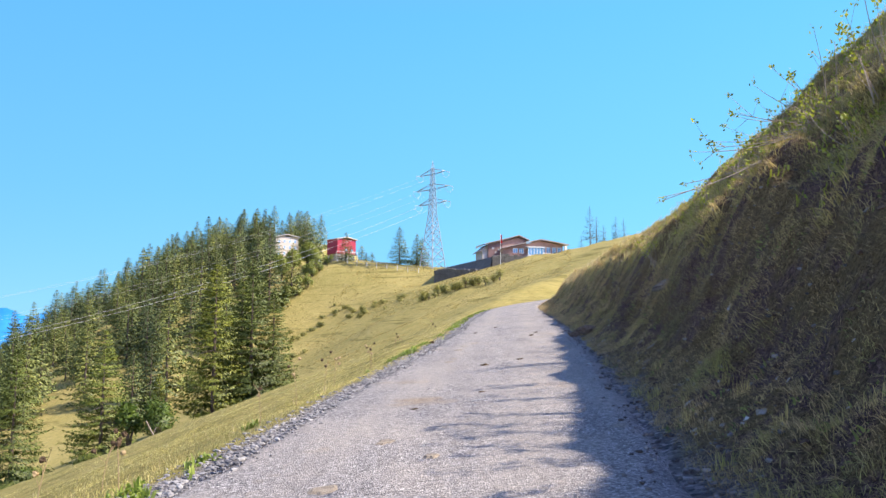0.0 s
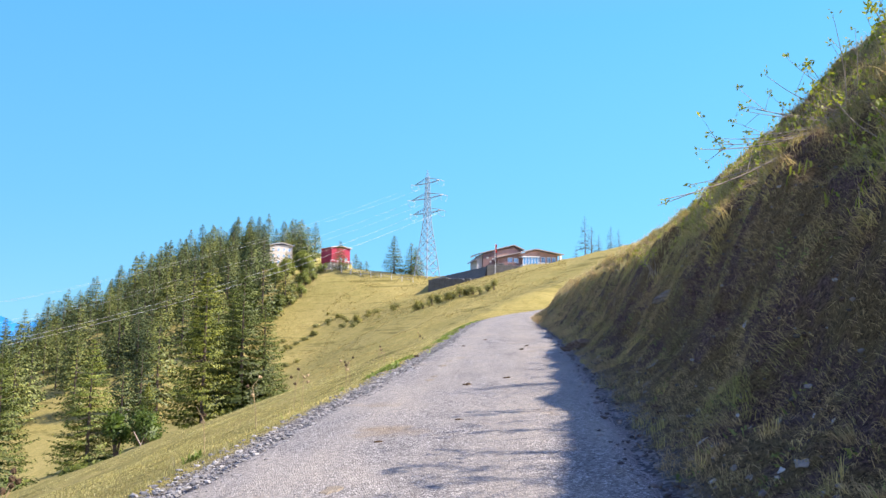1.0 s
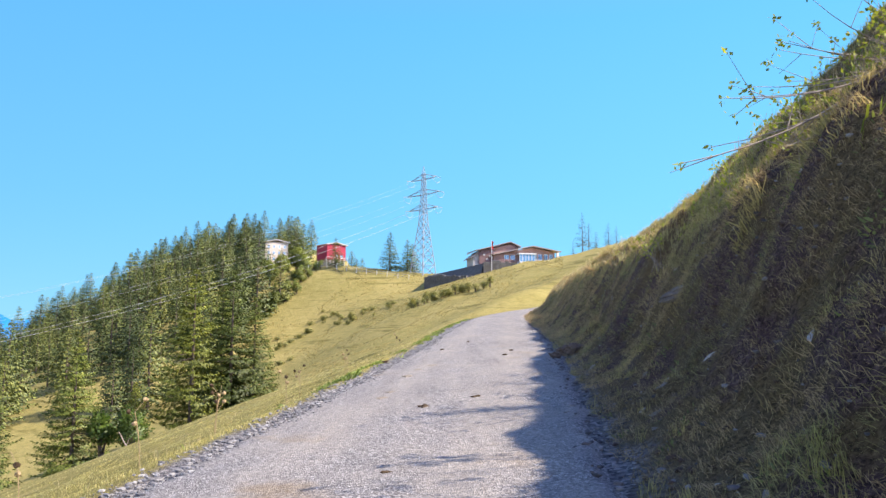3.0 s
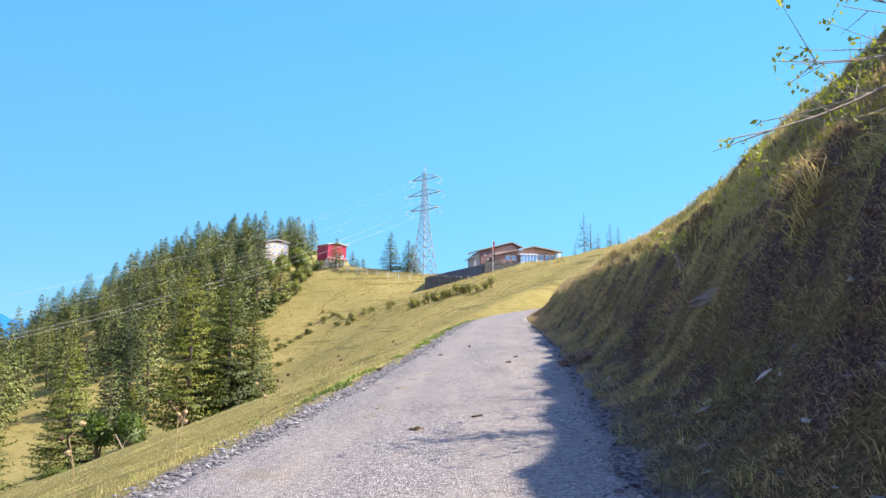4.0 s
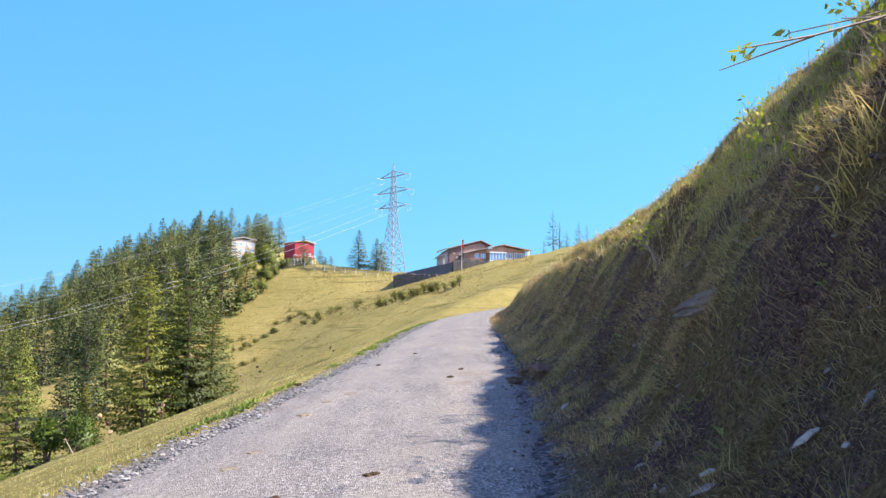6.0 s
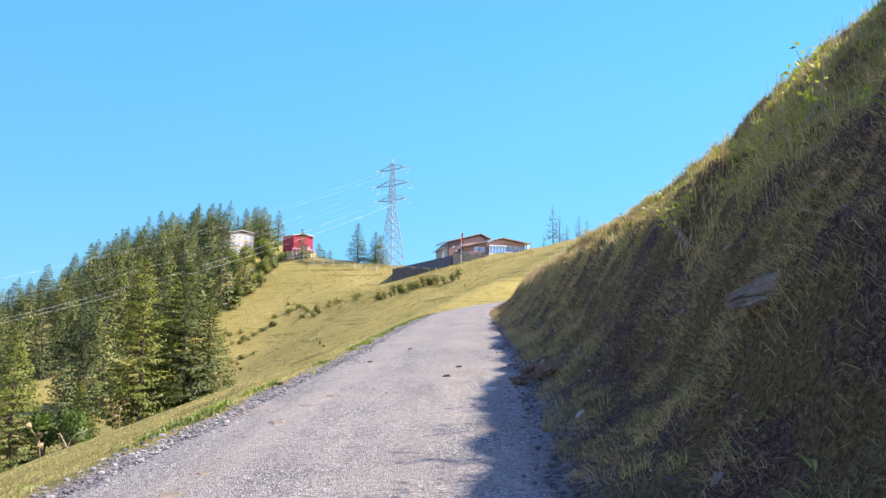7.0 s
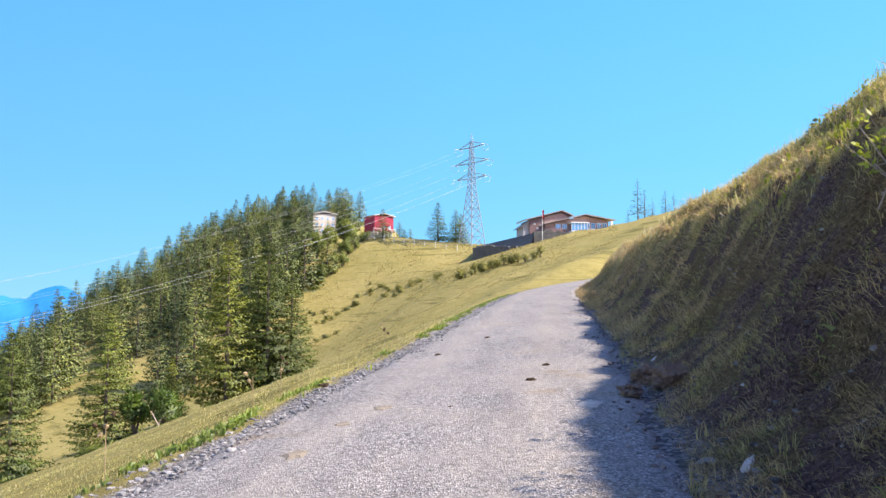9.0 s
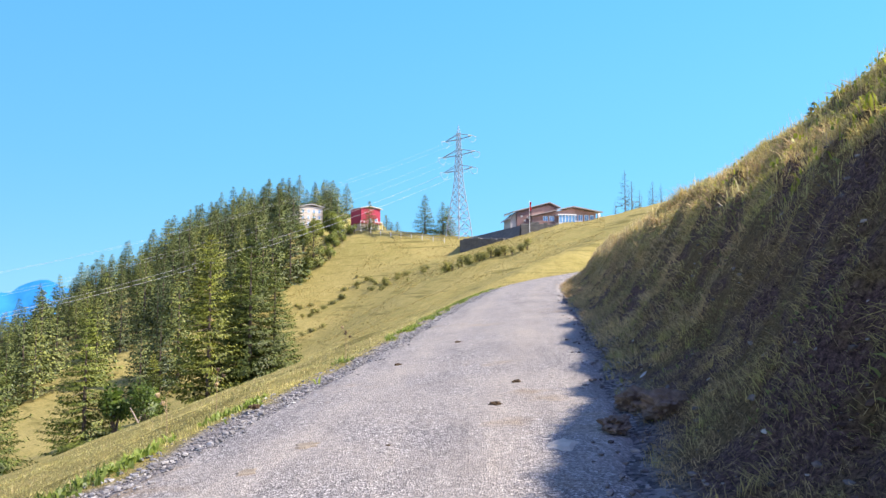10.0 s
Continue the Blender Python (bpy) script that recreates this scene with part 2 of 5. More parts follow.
def ground_material():
    m, n, l, b = material("meadow_ground", 0.95, 0, 0.1)
    geo = n.new("ShaderNodeNewGeometry")
    co = geo.outputs["Position"]
    big, mid, fine = noise_node(n, l, 0.035, 4, 0.6, co), noise_node(n, l, 0.35, 5, 0.65, co), noise_node(n, l, 6, 6, 0.75, co)
    grass = ramp(n, l, mid.outputs[0], ((0.3, (0.20, 0.195, 0.052)), (0.52, (0.375, 0.325, 0.11)), (0.72, (0.54, 0.45, 0.19))))
    patch = ramp(n, l, big.outputs[0], ((0.35, (0.185, 0.19, 0.05)), (0.65, (0.455, 0.375, 0.135))))
    grass = mixed(n, l, 0.5, grass, patch)
    tuft = noise_node(n, l, 1.1, 6, 0.8, co)
    grass = mixed(n, l, ramp(n, l, tuft.outputs[0], ((0.40, (0.6, 0.6, 0.6)), (0.52, (0, 0, 0)))), grass, (0.15, 0.138, 0.035))
    grass = mixed(n, l, 0.4, grass, ramp(n, l, fine.outputs[0], ((0.3, (0.07, 0.06, 0.018)), (0.65, (0.46, 0.35, 0.125)))))
    # cattle paths along the contours
    sp = n.new("ShaderNodeMapping")
    sp.inputs["Scale"].default_value = (0.035, 0.035, 0.9)
    l.new(co, sp.inputs["Vector"])
    path = noise_node(n, l, 1.0, 4, 0.7, sp.outputs[0])
    grass = mixed(n, l, ramp(n, l, path.outputs[0], ((0.55, (0, 0, 0)), (0.66, (0.75, 0.75, 0.75)))), grass, (0.11, 0.10, 0.026))
    # bare soil on the cut bank
    at = n.new("ShaderNodeAttribute")
    at.attribute_name = "cut"
    crumb = noise_node(n, l, 28, 6, 0.8, co)
    soil = ramp(n, l, crumb.outputs[0], ((0.38, (0.035, 0.021, 0.018)), (0.56, (0.155, 0.097, 0.085)), (0.74, (0.40, 0.285, 0.25))))
    turf = ramp(n, l, crumb.outputs[0], ((0.38, (0.06, 0.04, 0.02)), (0.68, (0.30, 0.21, 0.10))))
    clump = noise_node(n, l, 0.9, 4, 0.65, co)
    bare = ramp(n, l, clump.outputs[0], ((0.47, (0, 0, 0)), (0.56, (1, 1, 1))))
    cut = mixed(n, l, bare, turf, soil)
    # stony shoulders of the road
    at2 = n.new("ShaderNodeAttribute")
    at2.attribute_name = "stony"
    vor = n.new("ShaderNodeTexVoronoi")
    vor.inputs["Scale"].default_value = 26
    l.new(co, vor.inputs["Vector"])
    sep = n.new("ShaderNodeSeparateColor")
    l.new(vor.outputs["Color"], sep.inputs[0])
    grit = ramp(n, l, sep.outputs[0], ((0.0, (0.08, 0.075, 0.08)), (0.6, (0.23, 0.215, 0.22)), (1.0, (0.44, 0.41, 0.40))))
    col = mixed(n, l, at.outputs["Fac"], grass, cut)
    l.new(mixed(n, l, at2.outputs["Fac"], col, grit), b.inputs["Base Color"])
    both = n.new("ShaderNodeMath")
    both.operation = "ADD"
    l.new(fine.outputs[0], both.inputs[0]), l.new(crumb.outputs[0], both.inputs[1])
    bumped(n, l, b, both.outputs[0], 0.9, 0.06)
    return m


def road_material():
    m, n, l, b = material("gravel_road", 0.9, 0, 0.25)
    co = n.new("ShaderNodeNewGeometry").outputs["Position"]
    vor = n.new("ShaderNodeTexVoronoi")
    vor.inputs["Scale"].default_value = 80
    l.new(co, vor.inputs["Vector"])
    sep = n.new("ShaderNodeSeparateColor")
    l.new(vor.outputs["Color"], sep.inputs[0])
    stone = ramp(n, l, sep.outputs[0], ((0.0, (0.075, 0.07, 0.07)), (0.5, (0.25, 0.235, 0.228)), (0.85, (0.43, 0.405, 0.385)), (1.0, (0.66, 0.63, 0.60))))
    fine = noise_node(n, l, 90, 3, 0.7, co)
    dust = ramp(n, l, fine.outputs[0], ((0.3, (0.20, 0.183, 0.168)), (0.7, (0.52, 0.47, 0.41))))
    mid = noise_node(n, l, 0.9, 5, 0.6, co)
    worn = ramp(n, l, mid.outputs[0], ((0.4, (0.05, 0.05, 0.05)), (0.65, (0.65, 0.65, 0.65))))
    col = mixed(n, l, worn, stone, dust)
    # two dusty wheel tracks
    lane = n.new("ShaderNodeAttribute")
    lane.attribute_name = "track"
    rub = n.new("ShaderNodeMath")
    rub.operation = "MULTIPLY"
    l.new(lane.outputs["Fac"], rub.inputs[0]), l.new(mid.outputs[0], rub.inputs[1])
    col = mixed(n, l, rub.outputs[0], col, dust)
    # brown dung and earth stains
    spot = noise_node(n, l, 0.55, 4, 0.7, co)
    col = mixed(n, l, ramp(n, l, spot.outputs[0], ((0.60, (0, 0, 0)), (0.72, (0.6, 0.6, 0.6)))), col, (0.30, 0.22, 0.13))
    # long damp and packed streaks along the lane, darker grit between
    lay = n.new("ShaderNodeMapping")
    lay.inputs["Scale"].default_value = (1.6, 0.28, 1.0)
    l.new(co, lay.inputs["Vector"])
    packed = noise_node(n, l, 1.3, 6, 0.72, lay.outputs[0])
    col = mixed(n, l, 0.75, col, ramp(n, l, packed.outputs[0], ((0.34, (0.68, 0.68, 0.70)), (0.52, (0.9, 0.9, 0.9)), (0.7, (1.06, 1.03, 0.98)))), "MULTIPLY")
    grain = noise_node(n, l, 22, 4, 0.8, co)
    col = mixed(n, l, 0.7, col, ramp(n, l, grain.outputs[0], ((0.36, (0.45, 0.45, 0.47)), (0.62, (1.28, 1.26, 1.24)))), "MULTIPLY")
    l.new(col, b.inputs["Base Color"])
    bumped(n, l, b, vor.outputs["Distance"], 0.8, 0.010)
    return m


def leafy(name, dark, light, shine=0.25, glow=0.45, fresh=None, each=False):
    """Needles, leaves and grass: light comes through them. fresh: the colour of greener patches."""
    m = bpy.data.materials.new(name)
    m.use_nodes = True
    n, l = m.node_tree.nodes, m.node_tree.links
    n.remove(n["Principled BSDF"])
    geo = n.new("ShaderNodeNewGeometry")
    col = ramp(n, l, geo.outputs["Random Per Island"], ((0.0, dark), (1.0, light)))
    spread = noise_node(n, l, 0.5, 3, 0.6, geo.outputs["Position"])
    dim = ramp(n, l, spread.outputs[0], ((0.3, (0.6, 0.63, 0.62)), (0.7, (1.35, 1.28, 1.12))))
    col = mixed(n, l, 1.0, col, dim, "MULTIPLY")
    if each:                                     # no two trees alike
        own = n.new("ShaderNodeObjectInfo").outputs["Random"]
        col = mixed(n, l, 1.0, col, ramp(n, l, own, ((0.0, (0.5, 0.56, 0.66)), (0.45, (0.9, 0.92, 0.9)), (1.0, (1.45, 1.32, 0.95)))), "MULTIPLY")
    if fresh:
        patch = noise_node(n, l, 0.85, 4, 0.65, geo.outputs["Position"])
        green = ramp(n, l, geo.outputs["Random Per Island"], ((0.0, tuple(c * 0.45 for c in fresh)), (1.0, fresh)))
        col = mixed(n, l, ramp(n, l, patch.outputs[0], ((0.50, (0, 0, 0)), (0.62, (0.8, 0.8, 0.8)))), col, green)
    d, t, g, a, c = (n.new(k) for k in ("ShaderNodeBsdfDiffuse", "ShaderNodeBsdfTranslucent", "ShaderNodeBsdfGlossy", "ShaderNodeMixShader", "ShaderNodeMixShader"))
    for s in (d, t):
        l.new(col, s.inputs["Color"])
    g.inputs["Roughness"].default_value = 0.5
    a.inputs[0].default_value, c.inputs[0].default_value = glow, 0.04 * shine / 0.25
    l.new(d.outputs[0], a.inputs[1]), l.new(t.outputs[0], a.inputs[2])
    l.new(a.outputs[0], c.inputs[1]), l.new(g.outputs[0], c.inputs[2])
    l.new(c.outputs[0], n["Material Output"].inputs[0])
    return m


M_ground, M_road = ground_material(), road_material()
M_bark = plain("bark", (0.13, 0.10, 0.08), 0.95, 0, 0.4, 6, 0.02)
M_spruce = leafy("spruce_needles", (0.058, 0.088, 0.02), (0.26, 0.30, 0.058), 0.2, 0.12, None, True)
M_wood_needles = leafy("wood_spruce_needles", (0.042, 0.072, 0.034), (0.235, 0.27, 0.088), 0.2, 0.10, None, True)
M_young = leafy("young_spruce_needles", (0.07, 0.105, 0.022), (0.29, 0.335, 0.065), 0.2, 0.15)

# ---- ground: one sheet ----
def spaced(lo, hi, inner, step, grow, limit):
    """Coordinates: even steps inside, growing ones outside."""
    a, b = inner
    mid = list(np.arange(a, b, step))
    up, s, v = [], step, b
    while v < hi:
        up.append(v)
        s = min(s * grow, limit)
        v += s
    down, s, v = [], step, a
    while v > lo:
        s = min(s * grow, limit)
        v -= s
        down.append(v)
    return np.array(down[::-1] + mid + up)


def build_ground():
    u = spaced(-2500, 2500, (-2.6, 6.0), 0.09, 1.08, 160)
    y = spaced(-600, 3500, (0, 25), 0.11, 1.022, 160)
    U, Y = np.meshgrid(u, y)
    X = U + road_x(np.clip(Y, -60, 115)) * (1 - smooth01(20, 90, np.abs(U)))
    Z = land(X, Y)
    n, k = len(y), len(u)
    idx = np.arange(n * k).reshape(n, k)
    f = np.stack([idx[:-1, :-1], idx[:-1, 1:], idx[1:, 1:], idx[1:, :-1]], -1).reshape(-1, 4)
    me = mesh_np("ground", np.stack([X, Y, Z], -1).reshape(-1, 3), f, M_ground, True)
    right = (X - road_x(Y) - HALF).ravel()
    cut = smooth01(-0.2, 0.3, right) * (1 - smooth01(3.2, 6.5, right + 2.5 * vnoise(X.ravel() / 2.2, Y.ravel() / 2.2, 9))) * (1 - smooth01(38, 60, Y.ravel())) * (1 - smooth01(20, 36, Y.ravel()) * smooth01(0.9, 2.2, right))
    at = me.attributes.new("cut", "FLOAT", "POINT")
    at.data.foreach_set("value", cut.astype(np.float32))
    o = (X - road_x(Y)).ravel()
    wob = 0.25 * vnoise(X.ravel() / 0.5, Y.ravel() / 0.5, 15)
    stony = (1 - smooth01(HALF + 0.2, HALF + 0.42, -o + wob)) * (1 - smooth01(HALF + 0.05, HALF + 0.4, o + wob))
    at = me.attributes.new("stony", "FLOAT", "POINT")
    at.data.foreach_set("value", stony.astype(np.float32))
    tagged(new("ground", me), "sunlit dry alpine meadow with a shaded cut bank beside the road", "ground", kind="structure")


build_ground()


def build_road():
    y = spaced(-60, 110, (0, 30), 0.25, 1.05, 1.0)
    v = np.linspace(-1, 1, 33)
    V, Y = np.meshgrid(v, y)
    edge = HALF + 0.12 * vnoise(Y / 0.7, V * 0 + (V > 0) * 7, 11) + 0.1 * vnoise(Y / 0.25, V * 0 + (V > 0) * 7, 12)
    X = road_x(Y) + V * edge
    Z = road_z(X, Y) + 0.035 * (1 - V ** 4) - 0.055 * smooth01(0.93, 1.0, np.abs(V)) + 0.012 * vnoise(X / 0.5, Y / 0.8, 13) + 0.02 * vnoise(X / 1.2, Y / 2.5, 14)
    idx = np.arange(Y.size).reshape(Y.shape)
    f = np.stack([idx[:-1, :-1], idx[:-1, 1:], idx[1:, 1:], idx[1:, :-1]], -1).reshape(-1, 4)
    me = mesh_np("road", np.stack([X, Y, Z], -1).reshape(-1, 3), f, M_road, True)
    at = me.attributes.new("track", "FLOAT", "POINT")
    tr = np.exp(-((np.abs(V + 0.03) - 0.45) / 0.16) ** 2) * 1.3
    at.data.foreach_set("value", tr.ravel().astype(np.float32))
    tagged(new("road", me), "grey gravel farm road climbing along a hillside", "road", kind="structure")


build_road()


def ground_at(x, y):
    return float(land(np.array([x]), np.array([y]))[0])
M_grass = leafy("meadow_grass", (0.34, 0.315, 0.09), (0.76, 0.66, 0.29), 0.25, 0.6)
M_straw = leafy("dry_straw", (0.45, 0.35, 0.16), (0.80, 0.66, 0.38), 0.25, 0.6)
M_tuft = leafy("olive_tuft", (0.26, 0.20, 0.085), (0.72, 0.56, 0.27), 0.2, 0.45, (0.52, 0.47, 0.15))
M_tussock = leafy("tussock", (0.24, 0.215, 0.065), (0.56, 0.45, 0.18))
M_bankgrass = leafy("bank_grass", (0.26, 0.185, 0.095), (0.68, 0.50, 0.28), 0.2, 0.45, (0.48, 0.43, 0.16))
M_slope = leafy("slope_grass", (0.26, 0.205, 0.07), (0.80, 0.63, 0.26), 0.25, 0.55, (0.52, 0.49, 0.12))
M_twigs = leafy("dead_stem", (0.28, 0.20, 0.15), (0.62, 0.47, 0.36), 0.2, 0.1)
M_mat = leafy("dead_mat", (0.12, 0.082, 0.045), (0.40, 0.285, 0.16))
M_herb = leafy("bank_herb", (0.14, 0.17, 0.05), (0.34, 0.37, 0.11))
M_weed = leafy("roadside_weed", (0.13, 0.20, 0.03), (0.34, 0.42, 0.08))
M_leaf = leafy("shrub_leaf", (0.20, 0.26, 0.02), (0.50, 0.52, 0.06))
M_broad = leafy("broad_leaf", (0.05, 0.10, 0.018), (0.17, 0.25, 0.045))
M_lush = leafy("light_green_leaf", (0.12, 0.16, 0.03), (0.34, 0.39, 0.085))
M_scrub = leafy("slope_scrub", (0.15, 0.16, 0.038), (0.42, 0.40, 0.11))
M_larch = leafy("larch_needles", (0.06, 0.08, 0.05), (0.14, 0.16, 0.08))
M_twig = plain("twig_bark", (0.36, 0.29, 0.235), 0.8, 0, 0.35, 20)
M_stone = plain("grey_stone", (0.25, 0.22, 0.20), 0.85, 0, 0.45, 9, 0.01)
M_pale = plain("pale_stone", (0.45, 0.42, 0.40), 0.8, 0, 0.25, 14, 0.006)
M_earth = plain("turned_earth", (0.19, 0.135, 0.10), 1.0, 0, 0.5, 12, 0.03)
M_dung = plain("dry_dung", (0.09, 0.06, 0.035), 0.95, 0, 0.45, 30, 0.01)
rng = np.random.default_rng(7)


# ---- trees ----
def kites(base, along, side, length, width):
    """Small four-cornered sprays, folded along the middle: n of each."""
    mid = base + along * (length * 0.45)[:, None]
    v = np.stack([base, mid + side * (width * 0.5)[:, None], base + along * length[:, None], mid - side * (width * 0.5)[:, None]], 1)
    n = len(base)
    i = np.arange(n)[:, None] * 4
    f = np.concatenate([i + [0, 1, 2], i + [0, 2, 3]])
    return v.reshape(-1, 3), f


def crown_mesh(name, v, f, mat, flat):
    """A crown whose sprays are shaded together, as the rounded mass that they form: their normals lean outwards."""
    out = unit(v * [1, 1, flat[1]] - np.array([0, 0, flat[0]]))
    out = unit(out + np.random.default_rng(len(v)).normal(0, 0.22, v.shape))
    a, b, c = v[f[:, 0]], v[f[:, 1]], v[f[:, 2]]
    turned = (np.cross(b - a, c - a) * out[f[:, 0]]).sum(1) < 0
    f = np.where(turned[:, None], f[:, ::-1], f)
    me = mesh_np(name, v, f, mat, True)
    me.normals_split_custom_set_from_vertices([tuple(q) for q in out])
    return me


def unit(a):
    return a / np.maximum(np.linalg.norm(a, axis=-1, keepdims=True), 1e-6)


def spruce_meshes(h, r, seed, levels, sprays, bare=0.06, mat=None, thin=1.0, trunk_r=None, fine=1.0):
    """Trunk and crown of a spruce: whorls of boughs that sag and lift at the tip, set with hanging sprays."""
    g = np.random.default_rng(seed)
    B, A, S, L, Wd = [], [], [], [], []
    for i in range(levels):
        q = (i + g.random() * 0.8) / levels
        z = h * (bare + (1 - bare) * q)
        reach = r * (0.03 + 0.97 * (1 - q) ** 0.82) * (0.62 + 0.38 * min(1, (q + 0.05) * 7))
        whorl = g.uniform(0.86, 1.1)
        for k in range(int(g.integers(8, 12) * thin)):
            az = g.random() * math.tau
            ln = reach * whorl * g.uniform(0.7, 1.06) * (1.15 if g.random() < 0.12 else 1)
            droop = g.uniform(0.22, 0.5) * (1 - 0.8 * q)
            m = max(3, int(sprays * (0.25 + 0.75 * ln / r)))
            s = ((np.arange(m) + g.random(m)) / m) ** 0.7
            fan = g.normal(0, 0.16, m) * s
            pos = np.stack([np.cos(az + fan) * ln * s, np.sin(az + fan) * ln * s, z - droop * ln * s + 0.26 * ln * s ** 3], 1)
            swing = g.uniform(-0.9, 0.9, m)
            al = np.stack([np.cos(az + swing), np.sin(az + swing), g.uniform(-1.3, 0.15, m)], 1)
            B.append(pos + g.normal(0, 0.04 * r / 4, (m, 3))), A.append(unit(al))
            S.append(unit(np.cross(al, g.normal(0, 1, (m, 3)))))
            size = (0.13 + 0.17 * (1 - q)) * (r / 4.0) ** 0.5 * fine
            L.append(g.uniform(1.4, 2.8, m) * size), Wd.append(g.uniform(0.8, 1.4, m) * size * (0.6 if fine < 0.7 else 1.0))
    # the leader
    B.append(np.array([[0, 0, h * 0.965]] * 6)), A.append(unit(np.c_[g.normal(0, 0.25, (6, 2)), np.ones(6)]))
    S.append(unit(g.normal(0, 1, (6, 3)))), L.append(g.uniform(0.3, 0.7, 6) * h / 20), Wd.append(np.full(6, 0.16))
    v, f = kites(*(np.concatenate(a) for a in (B, A, S, L, Wd)))
    crown = crown_mesh("crown", v, f, mat or M_spruce, (-0.35 * r, 0.0))
    bm = bmesh.new()
    tr = trunk_r or 0.014 * h + 0.05
    add_bar(bm, (0, 0, -0.8), (0, 0, h * 0.45), tr, tr * 0.6, 8)
    add_bar(bm, (0, 0, h * 0.45), (0, 0, h * 0.99), tr * 0.6, 0.02, 6)
    for i in range(9):
        z, az = h * g.uniform(0.05, 0.5), g.random() * math.tau
        add_bar(bm, (0, 0, z), (math.cos(az) * r * 0.5, math.sin(az) * r * 0.5, z - 0.2), tr * 0.22, 0.01, 4)
    trunk = bpy.data.meshes.new("trunk")
    bm.to_mesh(trunk), bm.free()
    trunk.materials.append(M_bark)
    return trunk, crown


def tree(name, meshes, label, x, y, turn, scale, group="", lift=0.0):
    t = thing(name, label, "tree", (x, y, ground_at(x, y) + lift), turn, group)
    for n, me in zip(("trunk", "crown"), meshes):
        o = new(n, me)
        o.parent = t
        o.scale = (scale, scale, scale) if isinstance(scale, (int, float)) else scale
    return t


def crown_of_leaves(g, blobs, count, size):
    """Leaves on the skins of several uneven lumps (x, y, z, radius)."""
    B, A, S, L, Wd = [], [], [], [], []
    for x, y, z, r in blobs:
        m = int(count * r * r)
        d = unit(g.normal(0, 1, (m, 3)))
        rad = r * g.uniform(0.45, 1.08, m) * (1 + 0.25 * np.sin(d[:, 0] * 5 + x) * np.cos(d[:, 2] * 4 + y))
        B.append(np.array([x, y, z]) + d * rad[:, None] * [1, 1, 0.85])
        al = unit(d + g.normal(0, 0.8, (m, 3)))
        A.append(al), S.append(unit(np.cross(al, g.normal(0, 1, (m, 3)))))
        L.append(g.uniform(0.7, 1.4, m) * size), Wd.append(g.uniform(0.5, 0.95, m) * size)
    return kites(*(np.concatenate(a) for a in (B, A, S, L, Wd)))


def leaf_tree(name, label, x, y, h, r, seed, mat, size=0.45, group="", count=90):
    g = np.random.default_rng(seed)
    t = thing(name, label, "bush" if name != "leafy_tree" else "tree", (x, y, ground_at(x, y)), g.random() * 360, group)
    bm = bmesh.new()
    blobs = []
    n = 5 + int(r * 1.5)
    for i in range(n):
        az, q = g.random() * math.tau, g.random()
        d = r * 0.6 * math.sqrt(g.random()) * (1 - 0.5 * q)
        p = (math.cos(az) * d, math.sin(az) * d, h * (0.28 + 0.55 * q))
        add_bar(bm, (0, 0, -0.3), (p[0] * 0.5, p[1] * 0.5, p[2] * 0.6), 0.02 * h + 0.01, 0.012 * h, 5)
        add_bar(bm, (p[0] * 0.5, p[1] * 0.5, p[2] * 0.6), p, 0.012 * h, 0.004 * h, 4)
        blobs.append((*p, r * g.uniform(0.32, 0.55)))
    part("trunk", bm, M_bark, t)
    v, f = crown_of_leaves(g, blobs, count, size)
    o = new("crown", crown_mesh("crown", v, f, mat, (0.35 * h, 1.0)))
    o.parent = t
    return t


near_kinds = [spruce_meshes(19, 5.7, 10 + i, 48, 64, 0.02, None, 1.0, None, 0.62) for i in range(3)]
far_kinds = [spruce_meshes(24, 6.3 + 0.35 * i, 30 + i, 34, 13, (0.04, 0.10, 0.06, 0.14, 0.03)[i], M_wood_needles, 1.0, None, 1.1) for i in range(5)]
hill_kinds = [spruce_meshes(24, 6.6 + 0.3 * i, 70 + i, 40, 20, 0.03, M_wood_needles, 1.0, None, 0.8) for i in range(5)]
thin_kinds = [spruce_meshes(15, 4.2, 50 + i, 22, 16, 0.22 - 0.14 * i, M_larch, 0.42, None, 0.7) for i in range(2)]

NEAR = "dense green spruce standing in the meadow below the road"
for i, (x, y, s, r) in enumerate(((-35.4, 118.5, 1.24, 20), (-30.2, 120.5, 1.12, 150), (-33, 125, 1.05, 80), (-27.2, 122.5, 0.85, 260))):
    tree("spruce", near_kinds[i % 3], NEAR, x, y, r, s, "spruces below the road")
tree("spruce", spruce_meshes(17, 5.0, 15, 46, 60, 0.02, M_young, 1.0, None, 0.62), "broad young spruce with light green tips", -48.6, 110, 40, (1.12, 1.12, 1.1), "spruces below the road")
tree("spruce", near_kinds[2], "dense dark green spruce at the meadow's lower edge", -57.8, 104, 300, 1.05, "spruces below the road")
tree("spruce", near_kinds[0], "small dark spruce between taller ones", -46.5, 126, 10, 0.52, "spruces below the road")
leaf_tree("leafy_tree", "bright green broadleaf tree beside a young spruce", -44.6, 110, 8.5, 2.6, 3, M_broad, 0.5)
leaf_tree("bush", "rounded olive green bush at the foot of spruces", -40.2, 109, 5.6, 3.3, 4, M_broad, 0.35)
leaf_tree("bush", "dark low bush under the spruces", -56, 103.5, 3.2, 2.6, 5, M_broad, 0.4)

